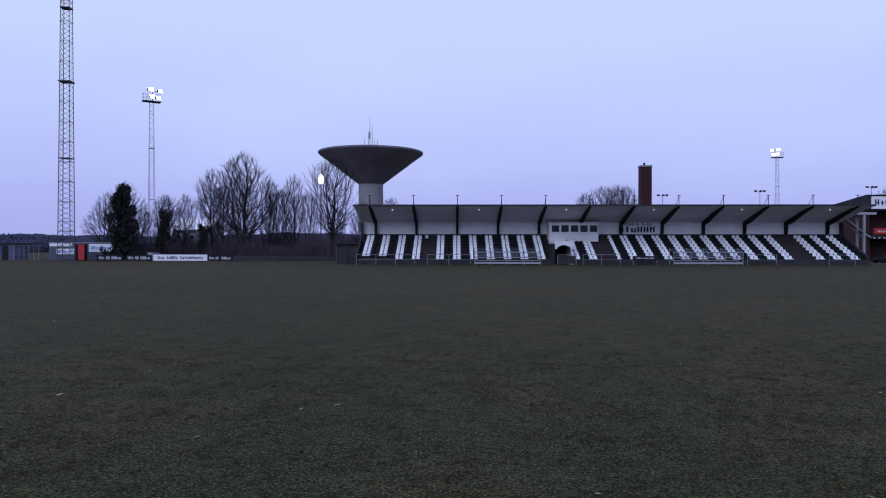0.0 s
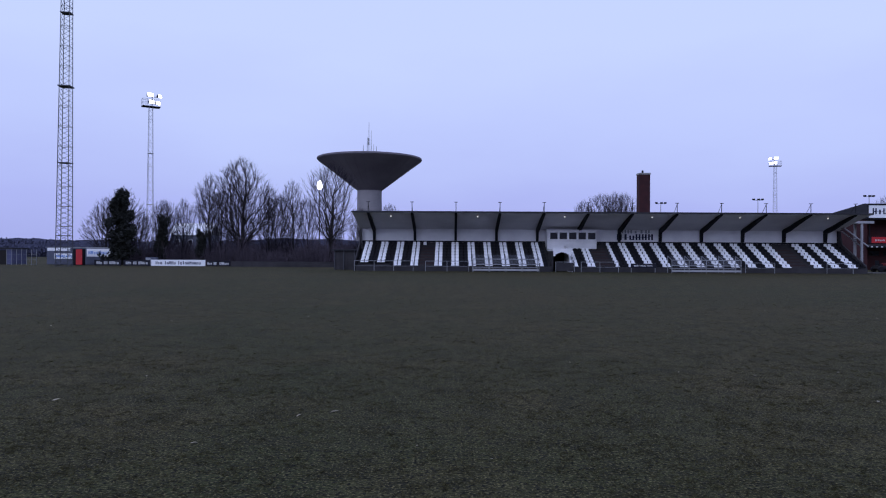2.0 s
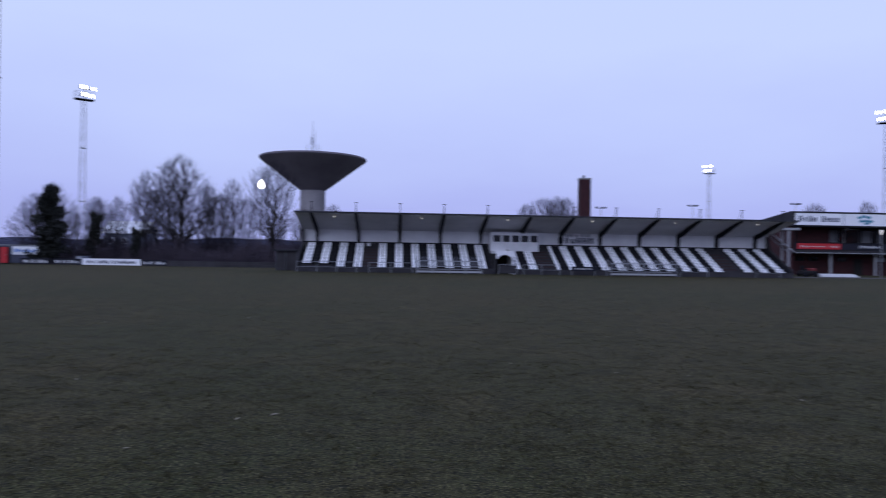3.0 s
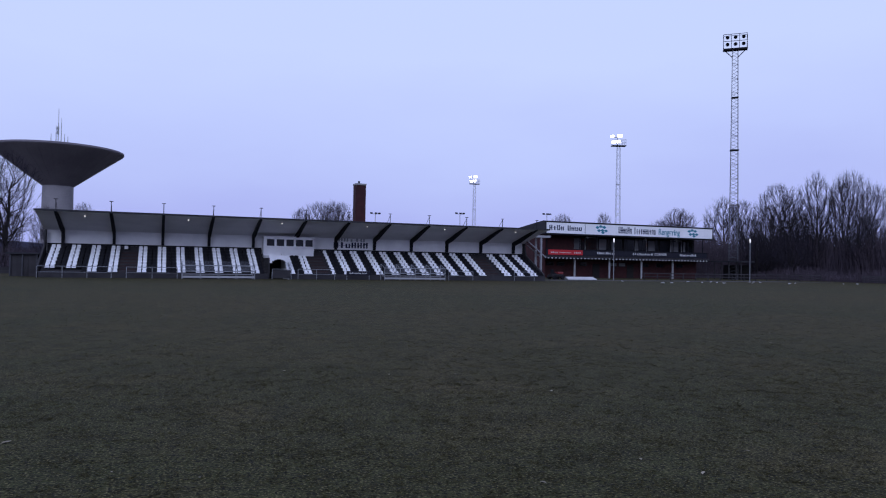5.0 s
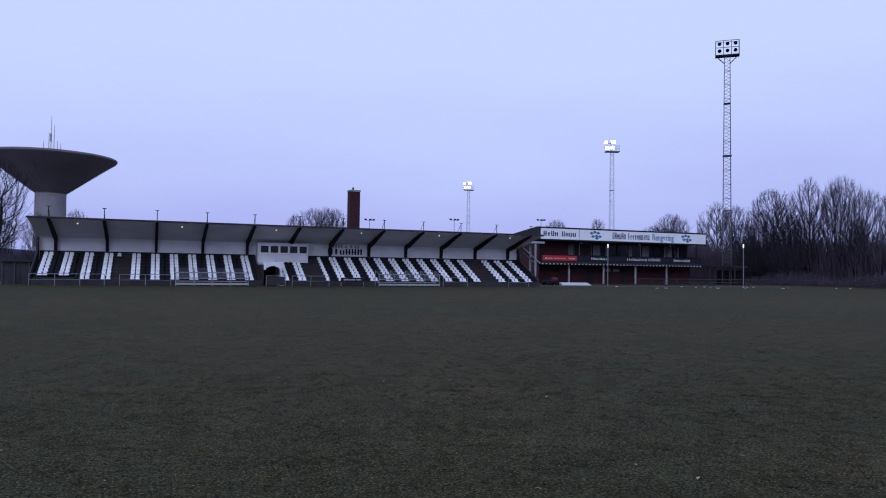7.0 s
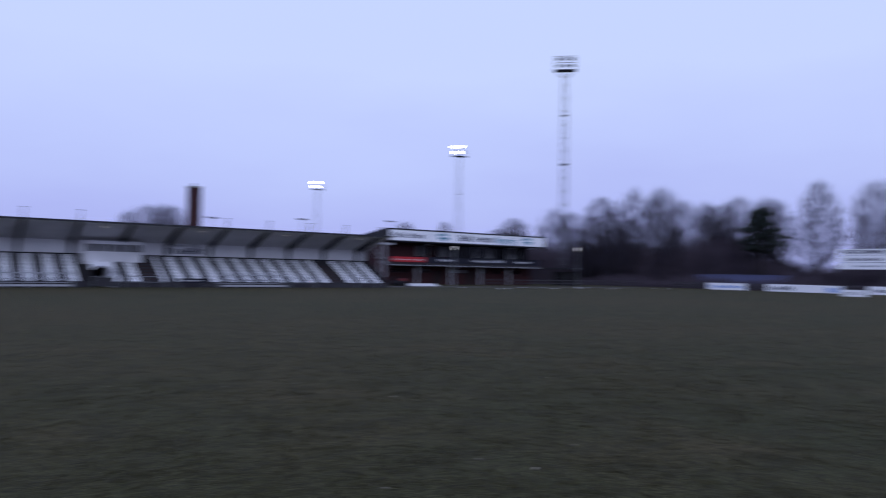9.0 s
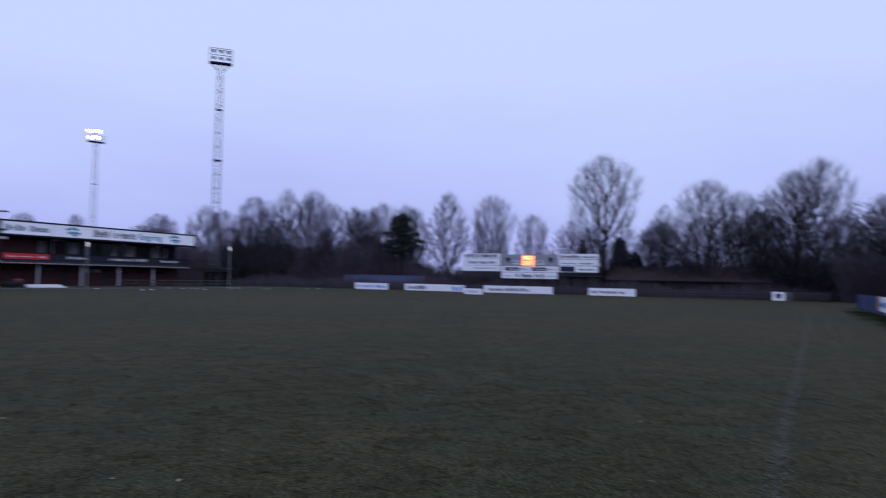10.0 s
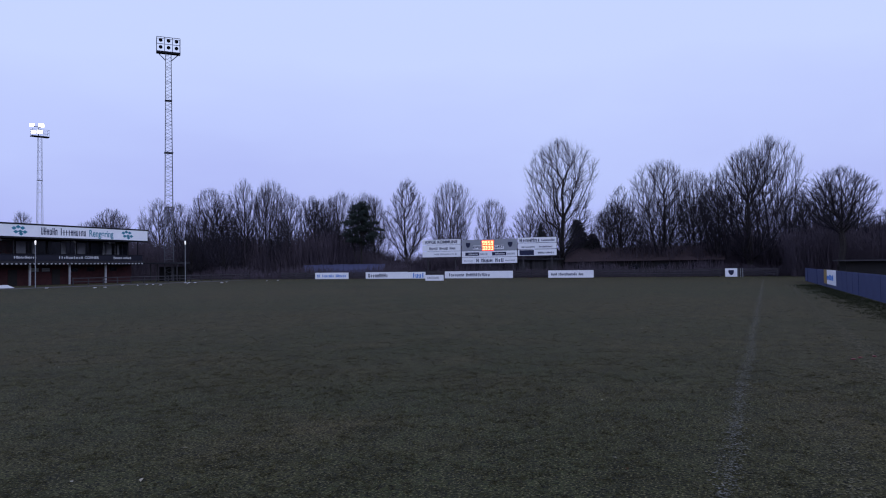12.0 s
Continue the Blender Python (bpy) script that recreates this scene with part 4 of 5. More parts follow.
sb_panel(37.85, 29.3, 4.0, 5.66, SIGNG, "grey scoreboard face")
sb_panel(37.85, 29.3, 3.08, 3.96, SIGNW)
sb_panel(37.85, 29.3, 2.14, 3.03, SIGNW)
for za, zb in ((5.05, 5.82), (4.08, 5.0), (3.18, 4.02)):
    sb_panel(44.35, 38.1, za, zb, SIGNW)
for za, zb in ((5.02, 5.75), (4.10, 4.95), (3.15, 4.02)):
    sb_panel(29.15, 23.48, za, zb, SIGNW)
for yy in (43.5, 39.0, 37.2, 33.6, 30.0, 28.4, 24.2):
    part("post", box(0.07, 0.22, yy - 0.09, yy + 0.09, 0, 5.6), GREYWOOD, sb)
word_bars(sb, -0.062, 43.2, 4.28, 4.4, 0.42, (4, 4, 3), INK, 62, axis="y")
word_bars(sb, -0.062, 42.4, 3.5, 3.8, 0.22, (4, 11, 2), SIGNG, 63, axis="y")
word_bars(sb, -0.062, 35.6, 2.32, 4.3, 0.52, (1, 4, 3), INK, 64, axis="y")
word_bars(sb, -0.062, 37.5, 2.45, 1.4, 0.16, (5,), SIGNG, 65, axis="y")
word_bars(sb, -0.062, 31.1, 2.45, 1.5, 0.16, (5,), SIGNG, 66, axis="y")
word_bars(sb, -0.062, 28.9, 5.12, 3.1, 0.5, (7,), INK, 67, axis="y")
word_bars(sb, -0.062, 25.7, 5.18, 2.0, 0.3, (8,), INK, 68, axis="y")
word_bars(sb, -0.062, 28.6, 4.3, 2.0, 0.2, (9,), INK, 69, axis="y")
word_bars(sb, -0.062, 26.0, 4.3, 2.0, 0.2, (8,), INK, 70, axis="y")
word_bars(sb, -0.062, 26.2, 3.42, 2.4, 0.26, (10,), INK, 71, axis="y")
part("plate", box(-0.075, -0.063, 26.75, 28.9, 3.22, 3.95), INK, sb, "dark picture plate")
for yy in (37.3, 33.1):
    part("plate", box(-0.075, -0.063, yy - 2.2, yy, 3.28, 3.78), INK, sb, "dark blue plate")
    word_bars(sb, -0.064, yy - 2.3, 3.36, 1.2, 0.28, (5,), SIGNG, 72, axis="y")
    word_bars(sb, -0.077, yy - 0.5, 3.40, 1.5, 0.24, (6,), PALEINK, 73, axis="y")
for yy in (36.85, 30.3):
    c = Shape()
    c.v = [(-0.066, yy + dy, 4.85 + dz) for dy, dz in ((-0.36, 0.36), (0.36, 0.36), (0.36, 0.05), (0.22, -0.25), (0.0, -0.42), (-0.22, -0.25), (-0.36, 0.05))]
    c.f = [tuple(range(7))]
    part("crest", c, INK, sb, "dark shield shape")


lettering("KØGE KOMMUNE", 0.66, (-0.07, 41.2, 5.43), INK, sb, "sign_words")
for yy, word in ((35.35, "KØGE"), (32.0, "GÆST")):
    part("name_plate", box(-0.075, -0.063, yy - 0.72, yy + 0.72, 4.22, 4.78), SIGNW, sb)
    lettering(word, 0.52, (-0.082, yy, 4.50), INK, sb, "team_word")
part("display", box(-0.085, -0.063, 32.80, 34.65, 4.02, 5.52), LEDRED, sb, "glowing red digit panel")
SEGMENTS = {"9": "abcdfg", "5": "acdfg", "3": "abcdg"}


def digit(text, y, z, w, h):
    """One figure of seven glowing segments."""
    t, m = 0.075, h / 2
    seg = {"a": (0, w, h - t, h), "g": (0, w, m - t / 2, m + t / 2), "d": (0, w, 0, t), "f": (0, t, m, h), "b": (w - t, w, m, h), "e": (0, t, 0, m), "c": (w - t, w, 0, m)}
    s = Shape()
    for k in SEGMENTS[text]:
        a, b, za, zb = seg[k]
        s.box(-0.095, -0.087, y - b, y - a, z + za, z + zb)
    part("digit", s, LEDHOT, sb, "glowing orange figure")


for row, z in (("9959", 4.86), ("3333", 4.12)):
    for k, ch_text in enumerate(row):
        digit(ch_text, 34.56 - k * 0.43 - (0.04 if k > 1 else 0), z, 0.31, 0.56)

# low rail fence along the far end
ef = thing("end_fence", "low dark rail fence along the far end", "fence", (93.0, 0, 0))
for i in range(34):
    part("post", box(-0.05, 0.05, -4.5 + i * 2.2 - 0.05, -4.5 + i * 2.2 + 0.05, 0, 1.02), GREYWOOD, ef)
for z in (0.35, 0.65, 0.95):
    part("rail", box(-0.07, -0.052, -4.6, 68.3, z - 0.09, z + 0.05), GREYWOOD, ef)
for yy in (-0.05, -0.35, -0.6):
    part("gate_post", tube((-2.0, yy, 0), (-2.0, yy, 1.08), 0.04), STEEL, ef)
cf = thing("corner_fence", "low dark rail fence round the corner of the pitch", "fence", (0, 0, 0))
for i in range(16):
    part("post", box(60 + i * 2.2 - 0.05, 60 + i * 2.2 + 0.05, 75.0, 75.1, 0, 1.0), GREYWOOD, cf)
for z in (0.5, 0.93):
    part("rail", box(59.9, 93.0, 74.95, 74.996, z - 0.05, z + 0.05), GREYWOOD, cf)


def sheet_wall(name, label, x, ya, yb, h, mat, sheet=1.0):
    f = thing(name, label, "fence", (x, ya, 0))
    n = int((ya - yb) / sheet)
    sm = Shape().box(-0.03, 0.03, -sheet + 0.02, -0.02, 0.05, h).mesh("sheet", mat)
    pm = Shape().box(0.034, 0.13, -0.05, 0.05, 0, h + 0.05).mesh("post", mat)
    for i in range(n):
        part("sheet", sm, mat, f).location = (random.uniform(-0.02, 0.02), -i * sheet, random.uniform(-0.05, 0.05))
        if i % 2 == 0:
            part("post", pm, mat, f).location = (0.02, -i * sheet, 0)


sheet_wall("sheet_fence", "blue grey sheet fence under the trees", 101.0, 69.5, 52.6, 2.3, DIMSHEET)
tbl = thing("timber_shed", "dark timber shed with upright boards behind the scoreboard", "shed", (101.0, 0, 0))
part("body", box(0, 4.0, 24.5, 37.5, 0, 2.55), DARKWOOD, tbl)
plank = Shape().box(-0.05, -0.004, 0, 0.38, 0.02, 2.5).mesh("plank", GREYWOOD)
for i in range(30):
    if i % 5 != 4:
        part("plank", plank, GREYWOOD, tbl).location = (0, 24.6 + i * 0.43, 0)
part("roof", box(-0.4, 4.4, 24.2, 37.8, 2.554, 2.72), FELT, tbl)
barn = thing("barn", "long low barn with a dark pitched roof under trees", "barn", (103.0, 0, 0))
part("body", box(0, 6.0, 2.0, 23.4, 0, 2.25), DARKWOOD, barn)
br = Shape()
br.v = [(-0.6, 1.5, 2.2), (6.6, 1.5, 2.2), (3.0, 1.5, 4.3), (-0.6, 23.9, 2.2), (6.6, 23.9, 2.2), (3.0, 23.9, 4.3)]
br.f = [(0, 2, 5, 3), (1, 4, 5, 2), (0, 1, 2), (3, 5, 4), (0, 3, 4, 1)]
part("roof", br, BROWN, barn)
for yy in (5, 9, 13, 17, 21):
    part("window", box(-0.04, -0.004, yy, yy + 1.4, 0.9, 1.7), GLASS, barn)
shl = thing("bus_shelter", "small open shelter with posts and flat roof", "shelter", (83.0, 86.5, 0), turn=-90)
for xx in (0.1, 1.6, 3.1, 4.6, 5.6):
    part("post", box(xx - 0.07, xx + 0.07, 0, 0.14, 0, 2.75), GREYWOOD, shl)
part("roof", box(-0.3, 6.0, -0.4, 2.4, 2.754, 2.95), FELT, shl)
part("back", box(0, 5.7, 2.0, 2.08, 0, 2.3), DARKWOOD, shl)

# ---------- fence on the near side ----------
bf = thing("blue_fence", "long blue sheet fence along the touchline", "fence", (0, -5.75, 0))
sheetm = Shape().box(0.015, 1.985, -0.03, 0.03, 0.03, 1.20).mesh("sheet", BLUEFENCE)
postm = Shape().box(-0.05, 0.05, -0.12, -0.034, 0, 1.17).mesh("post", GREYPOST)
for i in range(36):
    part("sheet", sheetm, BLUEFENCE, bf).location = (-1 + i * 2.0, random.uniform(-0.02, 0.02), random.uniform(-0.004, 0.004))
    part("post", postm, GREYPOST, bf).location = (-1 + i * 2.0, 0, 0)
fs = thing("fence_sign", "white and yellow sign fixed on the blue fence", "sign", (49.5, -5.70, 0))
part("panel", box(0, 4.6, 0.0, 0.03, 0.25, 1.22), SIGNW, fs)
part("panel", box(4.7, 6.4, 0.0, 0.03, 0.25, 1.22), YELLOW, fs)
word_bars(fs, 1.0, 0.06, 0.55, 3.4, 0.35, (6,), BLUEINK, 81)
pav = thing("dark_pavilion", "low dark timber pavilion with thin pale eaves", "pavilion", (83.0, -10.5, 0))
part("body", box(0, 5.0, -16, 0, 0, 1.75), DARKWOOD, pav)
part("roof", box(-0.7, 5.6, -8, 0.6, 1.78, 1.9), FELT, pav)
part("roof", box(-0.7, 5.6, -16.5, -8.1, 1.95, 2.1), FELT, pav)
part("eave_board", box(-0.74, -0.704, -8, 0.6, 1.77, 1.86), GREYWOOD, pav)
part("eave_board", box(-0.74, -0.704, -16.5, -8.1, 1.94, 2.06), GREYWOOD, pav)

# ---------- trees ----------


def skeleton_tree(seed, height, trunk, lo, wide, belly, rise, count, twig_len, top_trunk=0.7, twigs_each=4, flat=2.0):
    """Branches that reach evenly into a crown. lo: foot of the crown, wide: its radius, belly: the height of its widest place
    (all as shares of the height); rise: how steeply the branches climb. Returns the limbs and the twigs."""
    rs = np.random.RandomState(seed)
    pts = []
    while len(pts) < count:
        f = rs.rand()
        r = wide * height * (max(0.0, 1 - abs((f - belly) / (belly if f < belly else 1 - belly)) ** flat)) ** 0.6
        r *= 0.85 + 0.15 * math.sin(7 * f + seed)
        if rs.rand() * wide * height > r + 0.05 * height * wide:
            continue
        w, q = rs.rand() * 2 * math.pi, r * (0.12 + 0.88 * rs.rand() ** 0.55)
        lump = 1 + 0.16 * math.sin(3 * w + seed + 4 * f) + 0.10 * math.sin(7 * w + 9 * f)
        pts.append((math.cos(w) * q * lump, math.sin(w) * q * lump, (lo + (1 - lo) * f) * height))
    nt = 14
    bend = rs.normal(0, 0.012 * height, (nt, 2)).cumsum(0) * 0.35
    node = np.zeros((count * 4 + nt + 10, 3))
    par, path = [-1] * len(node), np.zeros(len(node))
    for k in range(nt):
        node[k] = (bend[k][0], bend[k][1], -0.1 + (height * top_trunk + 0.1) * k / (nt - 1))
        if k:
            par[k] = k - 1
            path[k] = path[k - 1] + np.linalg.norm(node[k] - node[k - 1])
    n = nt
    low = max(1, int(nt * max(0.12, lo * 0.6) / top_trunk))
    pts = np.array(pts)
    order = np.argsort(np.linalg.norm(pts - np.array((0, 0, lo * height * 0.8)), axis=1))
    tips = []
    for k in order:
        p = pts[k]
        d = node[low:n] - p
        hd = np.hypot(d[:, 0], d[:, 1])
        dist = np.sqrt((d ** 2).sum(1))
        sag = np.maximum(0, d[:, 2] + rise * hd)
        best = low + int(np.argmin(dist + 0.50 * path[low:n] + 1.5 * sag))
        a = node[best]
        steps = max(1, min(4, int(np.linalg.norm(p - a) / (0.07 * height))))
        prev = best
        side = rs.normal(0, 0.006 * height, 3)
        for q in range(1, steps + 1):
            t = q / steps
            node[n] = a + (p - a) * t + side * math.sin(math.pi * t) + np.array((0, 0, -0.04 * np.linalg.norm(p - a) * math.sin(math.pi * t)))
            par[n], path[n] = prev, path[prev] + np.linalg.norm(node[n] - node[prev])
            prev = n
            n += 1
        tips.append(prev)
    heir = [-1] * n
    for k in range(nt, n):
        if heir[par[k]] < 0:
            heir[par[k]] = k
    for _ in range(4):
        for k in range(nt, n):
            if heir[k] > 0:
                node[k] = 0.5 * node[k] + 0.25 * (node[par[k]] + node[heir[k]])
    load = np.zeros(n)
    load[tips] = 1
    for k in range(n - 1, 0, -1):
        load[par[k]] += load[k]
    rad = trunk * (load / load[0]) ** 0.47
    rad[:nt] = np.maximum(rad[:nt], trunk * 0.25)
    rad[0] *= 1.35
    limb, twig = Shape(), Shape()
    for k in range(1, n):
        r0, r1 = min(rad[par[k]], rad[k] * 1.35), rad[k]
        big = r1 > trunk * 0.16
        (limb if big else twig).tube(node[par[k]], node[k], max(r0, 0.009), max(r1, 0.007), 7 if r1 > trunk * 0.5 else (5 if big else 3), caps=False)
    mid = np.array((0, 0, height * (lo + 0.25 * (1 - lo))))
    for k in tips:
        out = node[k] - mid
        out = out / (np.linalg.norm(out) + 1e-6)
        along = node[k] - node[par[k]]
        along = along / (np.linalg.norm(along) + 1e-6)
        for _ in range(twigs_each):
            d = out * 0.7 + along * 0.7 + rs.normal(0, 0.45, 3) + np.array((0, 0, 0.35 * rise))
            d = d / np.linalg.norm(d)
            b = node[par[k]] + (node[k] - node[par[k]]) * rs.uniform(0.2, 1.0)
            e = b + d * twig_len * height * rs.uniform(0.5, 1.2)
            c = np.cross(d, rs.normal(0, 1, 3))
            c = c / np.linalg.norm(c) * 0.0075
            twig.tri(b - c, b + c, e)
            g = b + (e - b) * 0.45
            h = g + (d + rs.normal(0, 0.5, 3)) * twig_len * height * 0.42
            twig.tri(g - c * 0.7, g + c * 0.7, h)
    return limb, twig


HABITS = {  # label, then the crown's numbers
    "lime": ("bare winter tree with a tall oval crown", dict(lo=0.17, wide=0.33, belly=0.50, rise=0.42, count=1450, twig_len=0.055, twigs_each=6)),
    "dome": ("bare winter tree with a wide domed crown", dict(lo=0.13, wide=0.35, belly=0.46, rise=0.55, count=1450, twig_len=0.055, twigs_each=6, flat=2.4)),
    "broad": ("bare winter tree with a broad spreading crown", dict(lo=0.16, wide=0.38, belly=0.50, rise=0.25, count=1350, twig_len=0.055, twigs_each=6)),
    "slim": ("bare slender winter tree with upright twigs", dict(lo=0.08, wide=0.20, belly=0.55, rise=1.0, count=850, twig_len=0.065, top_trunk=0.85, twigs_each=5)),
    "fan": ("bare winter tree with fanned upright branches", dict(lo=0.08, wide=0.27, belly=0.66, rise=1.15, count=1050, twig_len=0.075, top_trunk=0.5, twigs_each=5)),
    "umbrella": ("bare winter tree with a high flat crown", dict(lo=0.36, wide=0.38, belly=0.42, rise=0.2, count=1200, twig_len=0.05, top_trunk=0.62, twigs_each=7))}


def bare_tree(habit, seed, height, trunk, twigs=TWIG, fuller=1.0, **other):
    label, numbers = HABITS[habit]
    numbers = dict(numbers, count=int(numbers["count"] * fuller), **other)
    t = thing("tree", label, "tree", (0, 0, 0), "bare trees round the ground")
    limb, twig = skeleton_tree(seed, height, trunk, **numbers)
    part("trunk", limb, BARK, t)
    part("crown", twig, twigs, t)
    return t


def plant(tree, x, y, turn, size=1.0, wide=1.0):
    m = pose(x, y, 0, 0, 0, turn) @ Matrix.Diagonal((size * wide, size * wide, size, 1))
    return copy_thing(tree, m)


# grown trees, each 10 m high, that are planted again and again
kinds = {"lime": bare_tree("lime", 11, 10, 0.22), "dome": bare_tree("dome", 27, 10, 0.22), "broad": bare_tree("broad", 5, 10, 0.24), "slim": bare_tree("slim", 9, 10, 0.14),
         "slim2": bare_tree("slim", 31, 10, 0.13), "fan": bare_tree("fan", 52, 10, 0.16, PALETWIG), "fan2": bare_tree("fan", 63, 10, 0.15, PALETWIG), "umbrella": bare_tree("umbrella", 77, 10, 0.24)}
homes = {"lime": (118, 68), "dome": (121, 12), "broad": (126, 36), "slim": (124, 90), "slim2": (125, 50), "fan": (126, 20), "fan2": (122, 78), "umbrella": (112, -12)}
spots = [  # kind, x, y, turn, height, width factor
    ("broad", -42.9, 89.0, 20, 10.0, 0.95), ("broad", -45.0, 88.5, 140, 8.6, 1.0), ("dome", -38.6, 91.5, 80, 8.6, 0.8), ("slim", -36.6, 93.0, 10, 8.8, 1.1), ("lime", -29.4, 95.0, 40, 14.6, 1.22), ("slim", -32.9, 92.0, 200, 12.1, 0.95),
    ("slim2", -26.3, 98.0, 0, 11.1, 1.0), ("slim", -23.6, 100.0, 120, 12.1, 1.0), ("fan", -21.9, 103.0, 30, 9.6, 0.8), ("fan2", -31.5, 101.0, 75, 12.5, 0.9), ("slim2", -34.9, 103.0, 300, 11.0, 1.2),
    ("fan", -19.4, 112.0, 255, 8.0, 1.0), ("fan2", -14.9, 110.0, 10, 8.6, 1.2), ("dome", -12.0, 112.0, 10, 8.0, 1.0), ("slim2", -40.5, 96.0, 10, 8.4, 1.2), ("fan", -44.5, 97.0, 40, 7.0, 1.2), ("fan2", -27.5, 108.0, 140, 10.5, 1.2),
    ("fan", 30.0, 140.0, 10, 13.6, 1.25), ("fan2", 33.5, 143.0, 100, 14.2, 1.0), ("fan", 37.0, 150.0, 190, 14.6, 0.9), ("fan2", 27.0, 144.0, 60, 12.5, 0.9), ("fan2", 45.0, 170.0, 80, 12.0, 1.0), ("fan", 50.0, 172.0, 80, 11.0, 1.0), ("fan2", -21.4, 230.0, 20, 17.5, 1.0),
    ("dome", 105.0, 93.3, 30, 17.3, 0.95), ("slim", 108.0, 88.3, 90, 19.0, 1.0), ("fan", 106.0, 80.2, 10, 17.9, 0.85), ("slim2", 109.0, 84.0, 200, 17.4, 1.1), ("fan2", 111.0, 74.5, 250, 15.2, 1.0), ("slim", 104.0, 90.5, 20, 15.0, 1.3),
    ("fan", 112.0, 68.6, 130, 15.8, 1.0), ("slim2", 108.0, 71.8, 60, 14.2, 1.3), ("fan2", 113.0, 64.0, 30, 15.4, 1.0), ("lime", 108.0, 52.9, 70, 17.0, 0.82), ("fan", 112.0, 46.0, 0, 16.4, 1.0), ("slim2", 114.0, 49.5, 77, 12.0, 1.0),
    ("fan2", 115.0, 39.6, 15, 13.2, 1.15), ("broad", 106.0, 15.9, 200, 13.4, 0.8), ("fan", 107.0, 5.6, 330, 15.0, 0.9),
    ("fan", 108.5, -4.4, 60, 19.3, 1.0), ("slim", 104.0, 2.6, 20, 14.5, 1.2), ("fan2", 109.0, -7.6, 40, 12.0, 1.0), ("dome", 101.0, -14.0, 280, 9.5, 1.0), ("fan2", 106.0, 18.9, 10, 9.5, 1.0),
    ("slim", 98.0, 100.0, 10, 15.0, 1.3), ("fan", 103.0, 100.0, 140, 14.5, 1.0), ("dome", 96.0, 110.0, 140, 13.5, 1.0), ("slim2", 84.0, 118.0, 20, 12.5, 1.3), ("fan", 76.0, 121.0, 220, 12.0, 1.0), ("fan2", 92.0, 104.0, 100, 12.0, 1.0),
    ("fan", 120.0, 77.0, 10, 15.5, 1.1), ("fan2", 118.0, 30.0, 60, 11.0, 1.0), ("fan", 119.0, 4.0, 60, 13.5, 1.0), ("slim", 116.0, -10.0, 60, 10.5, 1.3), ("dome", 104, 84.8, 12, 12.5, 1.0), ("broad", 105, 76.5, 50, 11.0, 1.0),
    ("broad", 106, -1.0, 10, 10.5, 1.0), ("dome", 112, 1.5, 70, 13.0, 1.1), ("dome", 112, -7.0, 130, 11.5, 1.2), ("broad", 105, -9.5, 40, 9.5, 1.1), ("broad", 112, 6.5, 200, 12.0, 1.1), ("dome", 110, 17.0, 20, 11.0, 1.0), ("broad", 104, -13.0, 310, 9.0, 1.2), ("dome", 97, -17.0, 10, 8.0, 1.1), ("broad", 107, 13.5, 10, 7.5, 1.0),
    ("dome", 100, 95.0, 10, 11.0, 1.1), ("broad", 97, 103.0, 70, 10.0, 1.0), ("dome", 92, 110.0, 10, 11.0, 1.1), ("broad", 108, 92.0, 10, 12.0, 1.1), ("broad", 112, 71.0, 300, 11.0, 1.1),
    ("dome", 87, 112.0, 110, 9.5, 1.1), ("fan", 108, 77.5, 15, 15.6, 1.0), ("slim2", 112, 61.5, 25, 14.8, 1.3), ("broad", 97, 91.0, 145, 8.6, 1.0), ("broad", 98.5, 85.0, 25, 8.2, 1.1), ("dome", 89, 103.0, 75, 10.0, 1.1), ("fan2", 100, 91.5, 75, 13.0, 1.0)]
for kind, x, y, turn, h, wide in spots:
    plant(kinds[kind], x, y, turn, h / 10, wide)
for kind, (x, y) in homes.items():
    kinds[kind].matrix_basis = pose(x, y, 0) @ Matrix.Diagonal((1.3, 1.3, 1.3, 1))

# the largest crowns are trees of their own
for habit, seed, x, y, h, trunk, turn, fuller, other in (
        ("broad", 71, -16.4, 92.0, 13.6, 0.30, 25, 1.1, dict(wide=0.30, lo=0.24, twigs_each=5)),
        ("lime", 83, 104.0, 24.6, 20.8, 0.50, 0, 1.7, dict(lo=0.15, wide=0.34, belly=0.45, rise=0.18, flat=2.6)),
        ("dome", 95, 103.0, -1.6, 17.0, 0.50, 60, 1.7, dict(wide=0.36, rise=0.25)),
        ("dome", 44, 106.0, 10.0, 16.8, 0.42, 15, 2.1, dict(wide=0.40, belly=0.46, rise=0.4)),
        ("umbrella", 78, 90.0, -10.9, 12.5, 0.34, 45, 1.4, dict(lo=0.42, belly=0.36, wide=0.40, rise=0.12))):
    big = bare_tree(habit, seed, h, trunk, TWIG, fuller, **other)
    big.matrix_basis = pose(x, y, 0, 0, 0, turn)


def leaf_cloud(s, rng, centre, radii, count, size):
    """Small leaf quads scattered through an uneven ellipsoid."""
    for _ in range(count):
        v = Vector((rng.gauss(0, 1), rng.gauss(0, 1), rng.gauss(0, 1))).normalized() * (rng.random() ** 0.45)
        c = Vector(centre) + Vector((v.x * radii[0], v.y * radii[1], v.z * radii[2]))
        a = Vector((rng.gauss(0, 1), rng.gauss(0, 1), rng.gauss(0, 1))).normalized() * size * rng.uniform(0.5, 1.2)
        b = a.orthogonal().normalized() * size * rng.uniform(0.4, 0.9)
        s.quad(c - a, c - b, c + a, c + b)


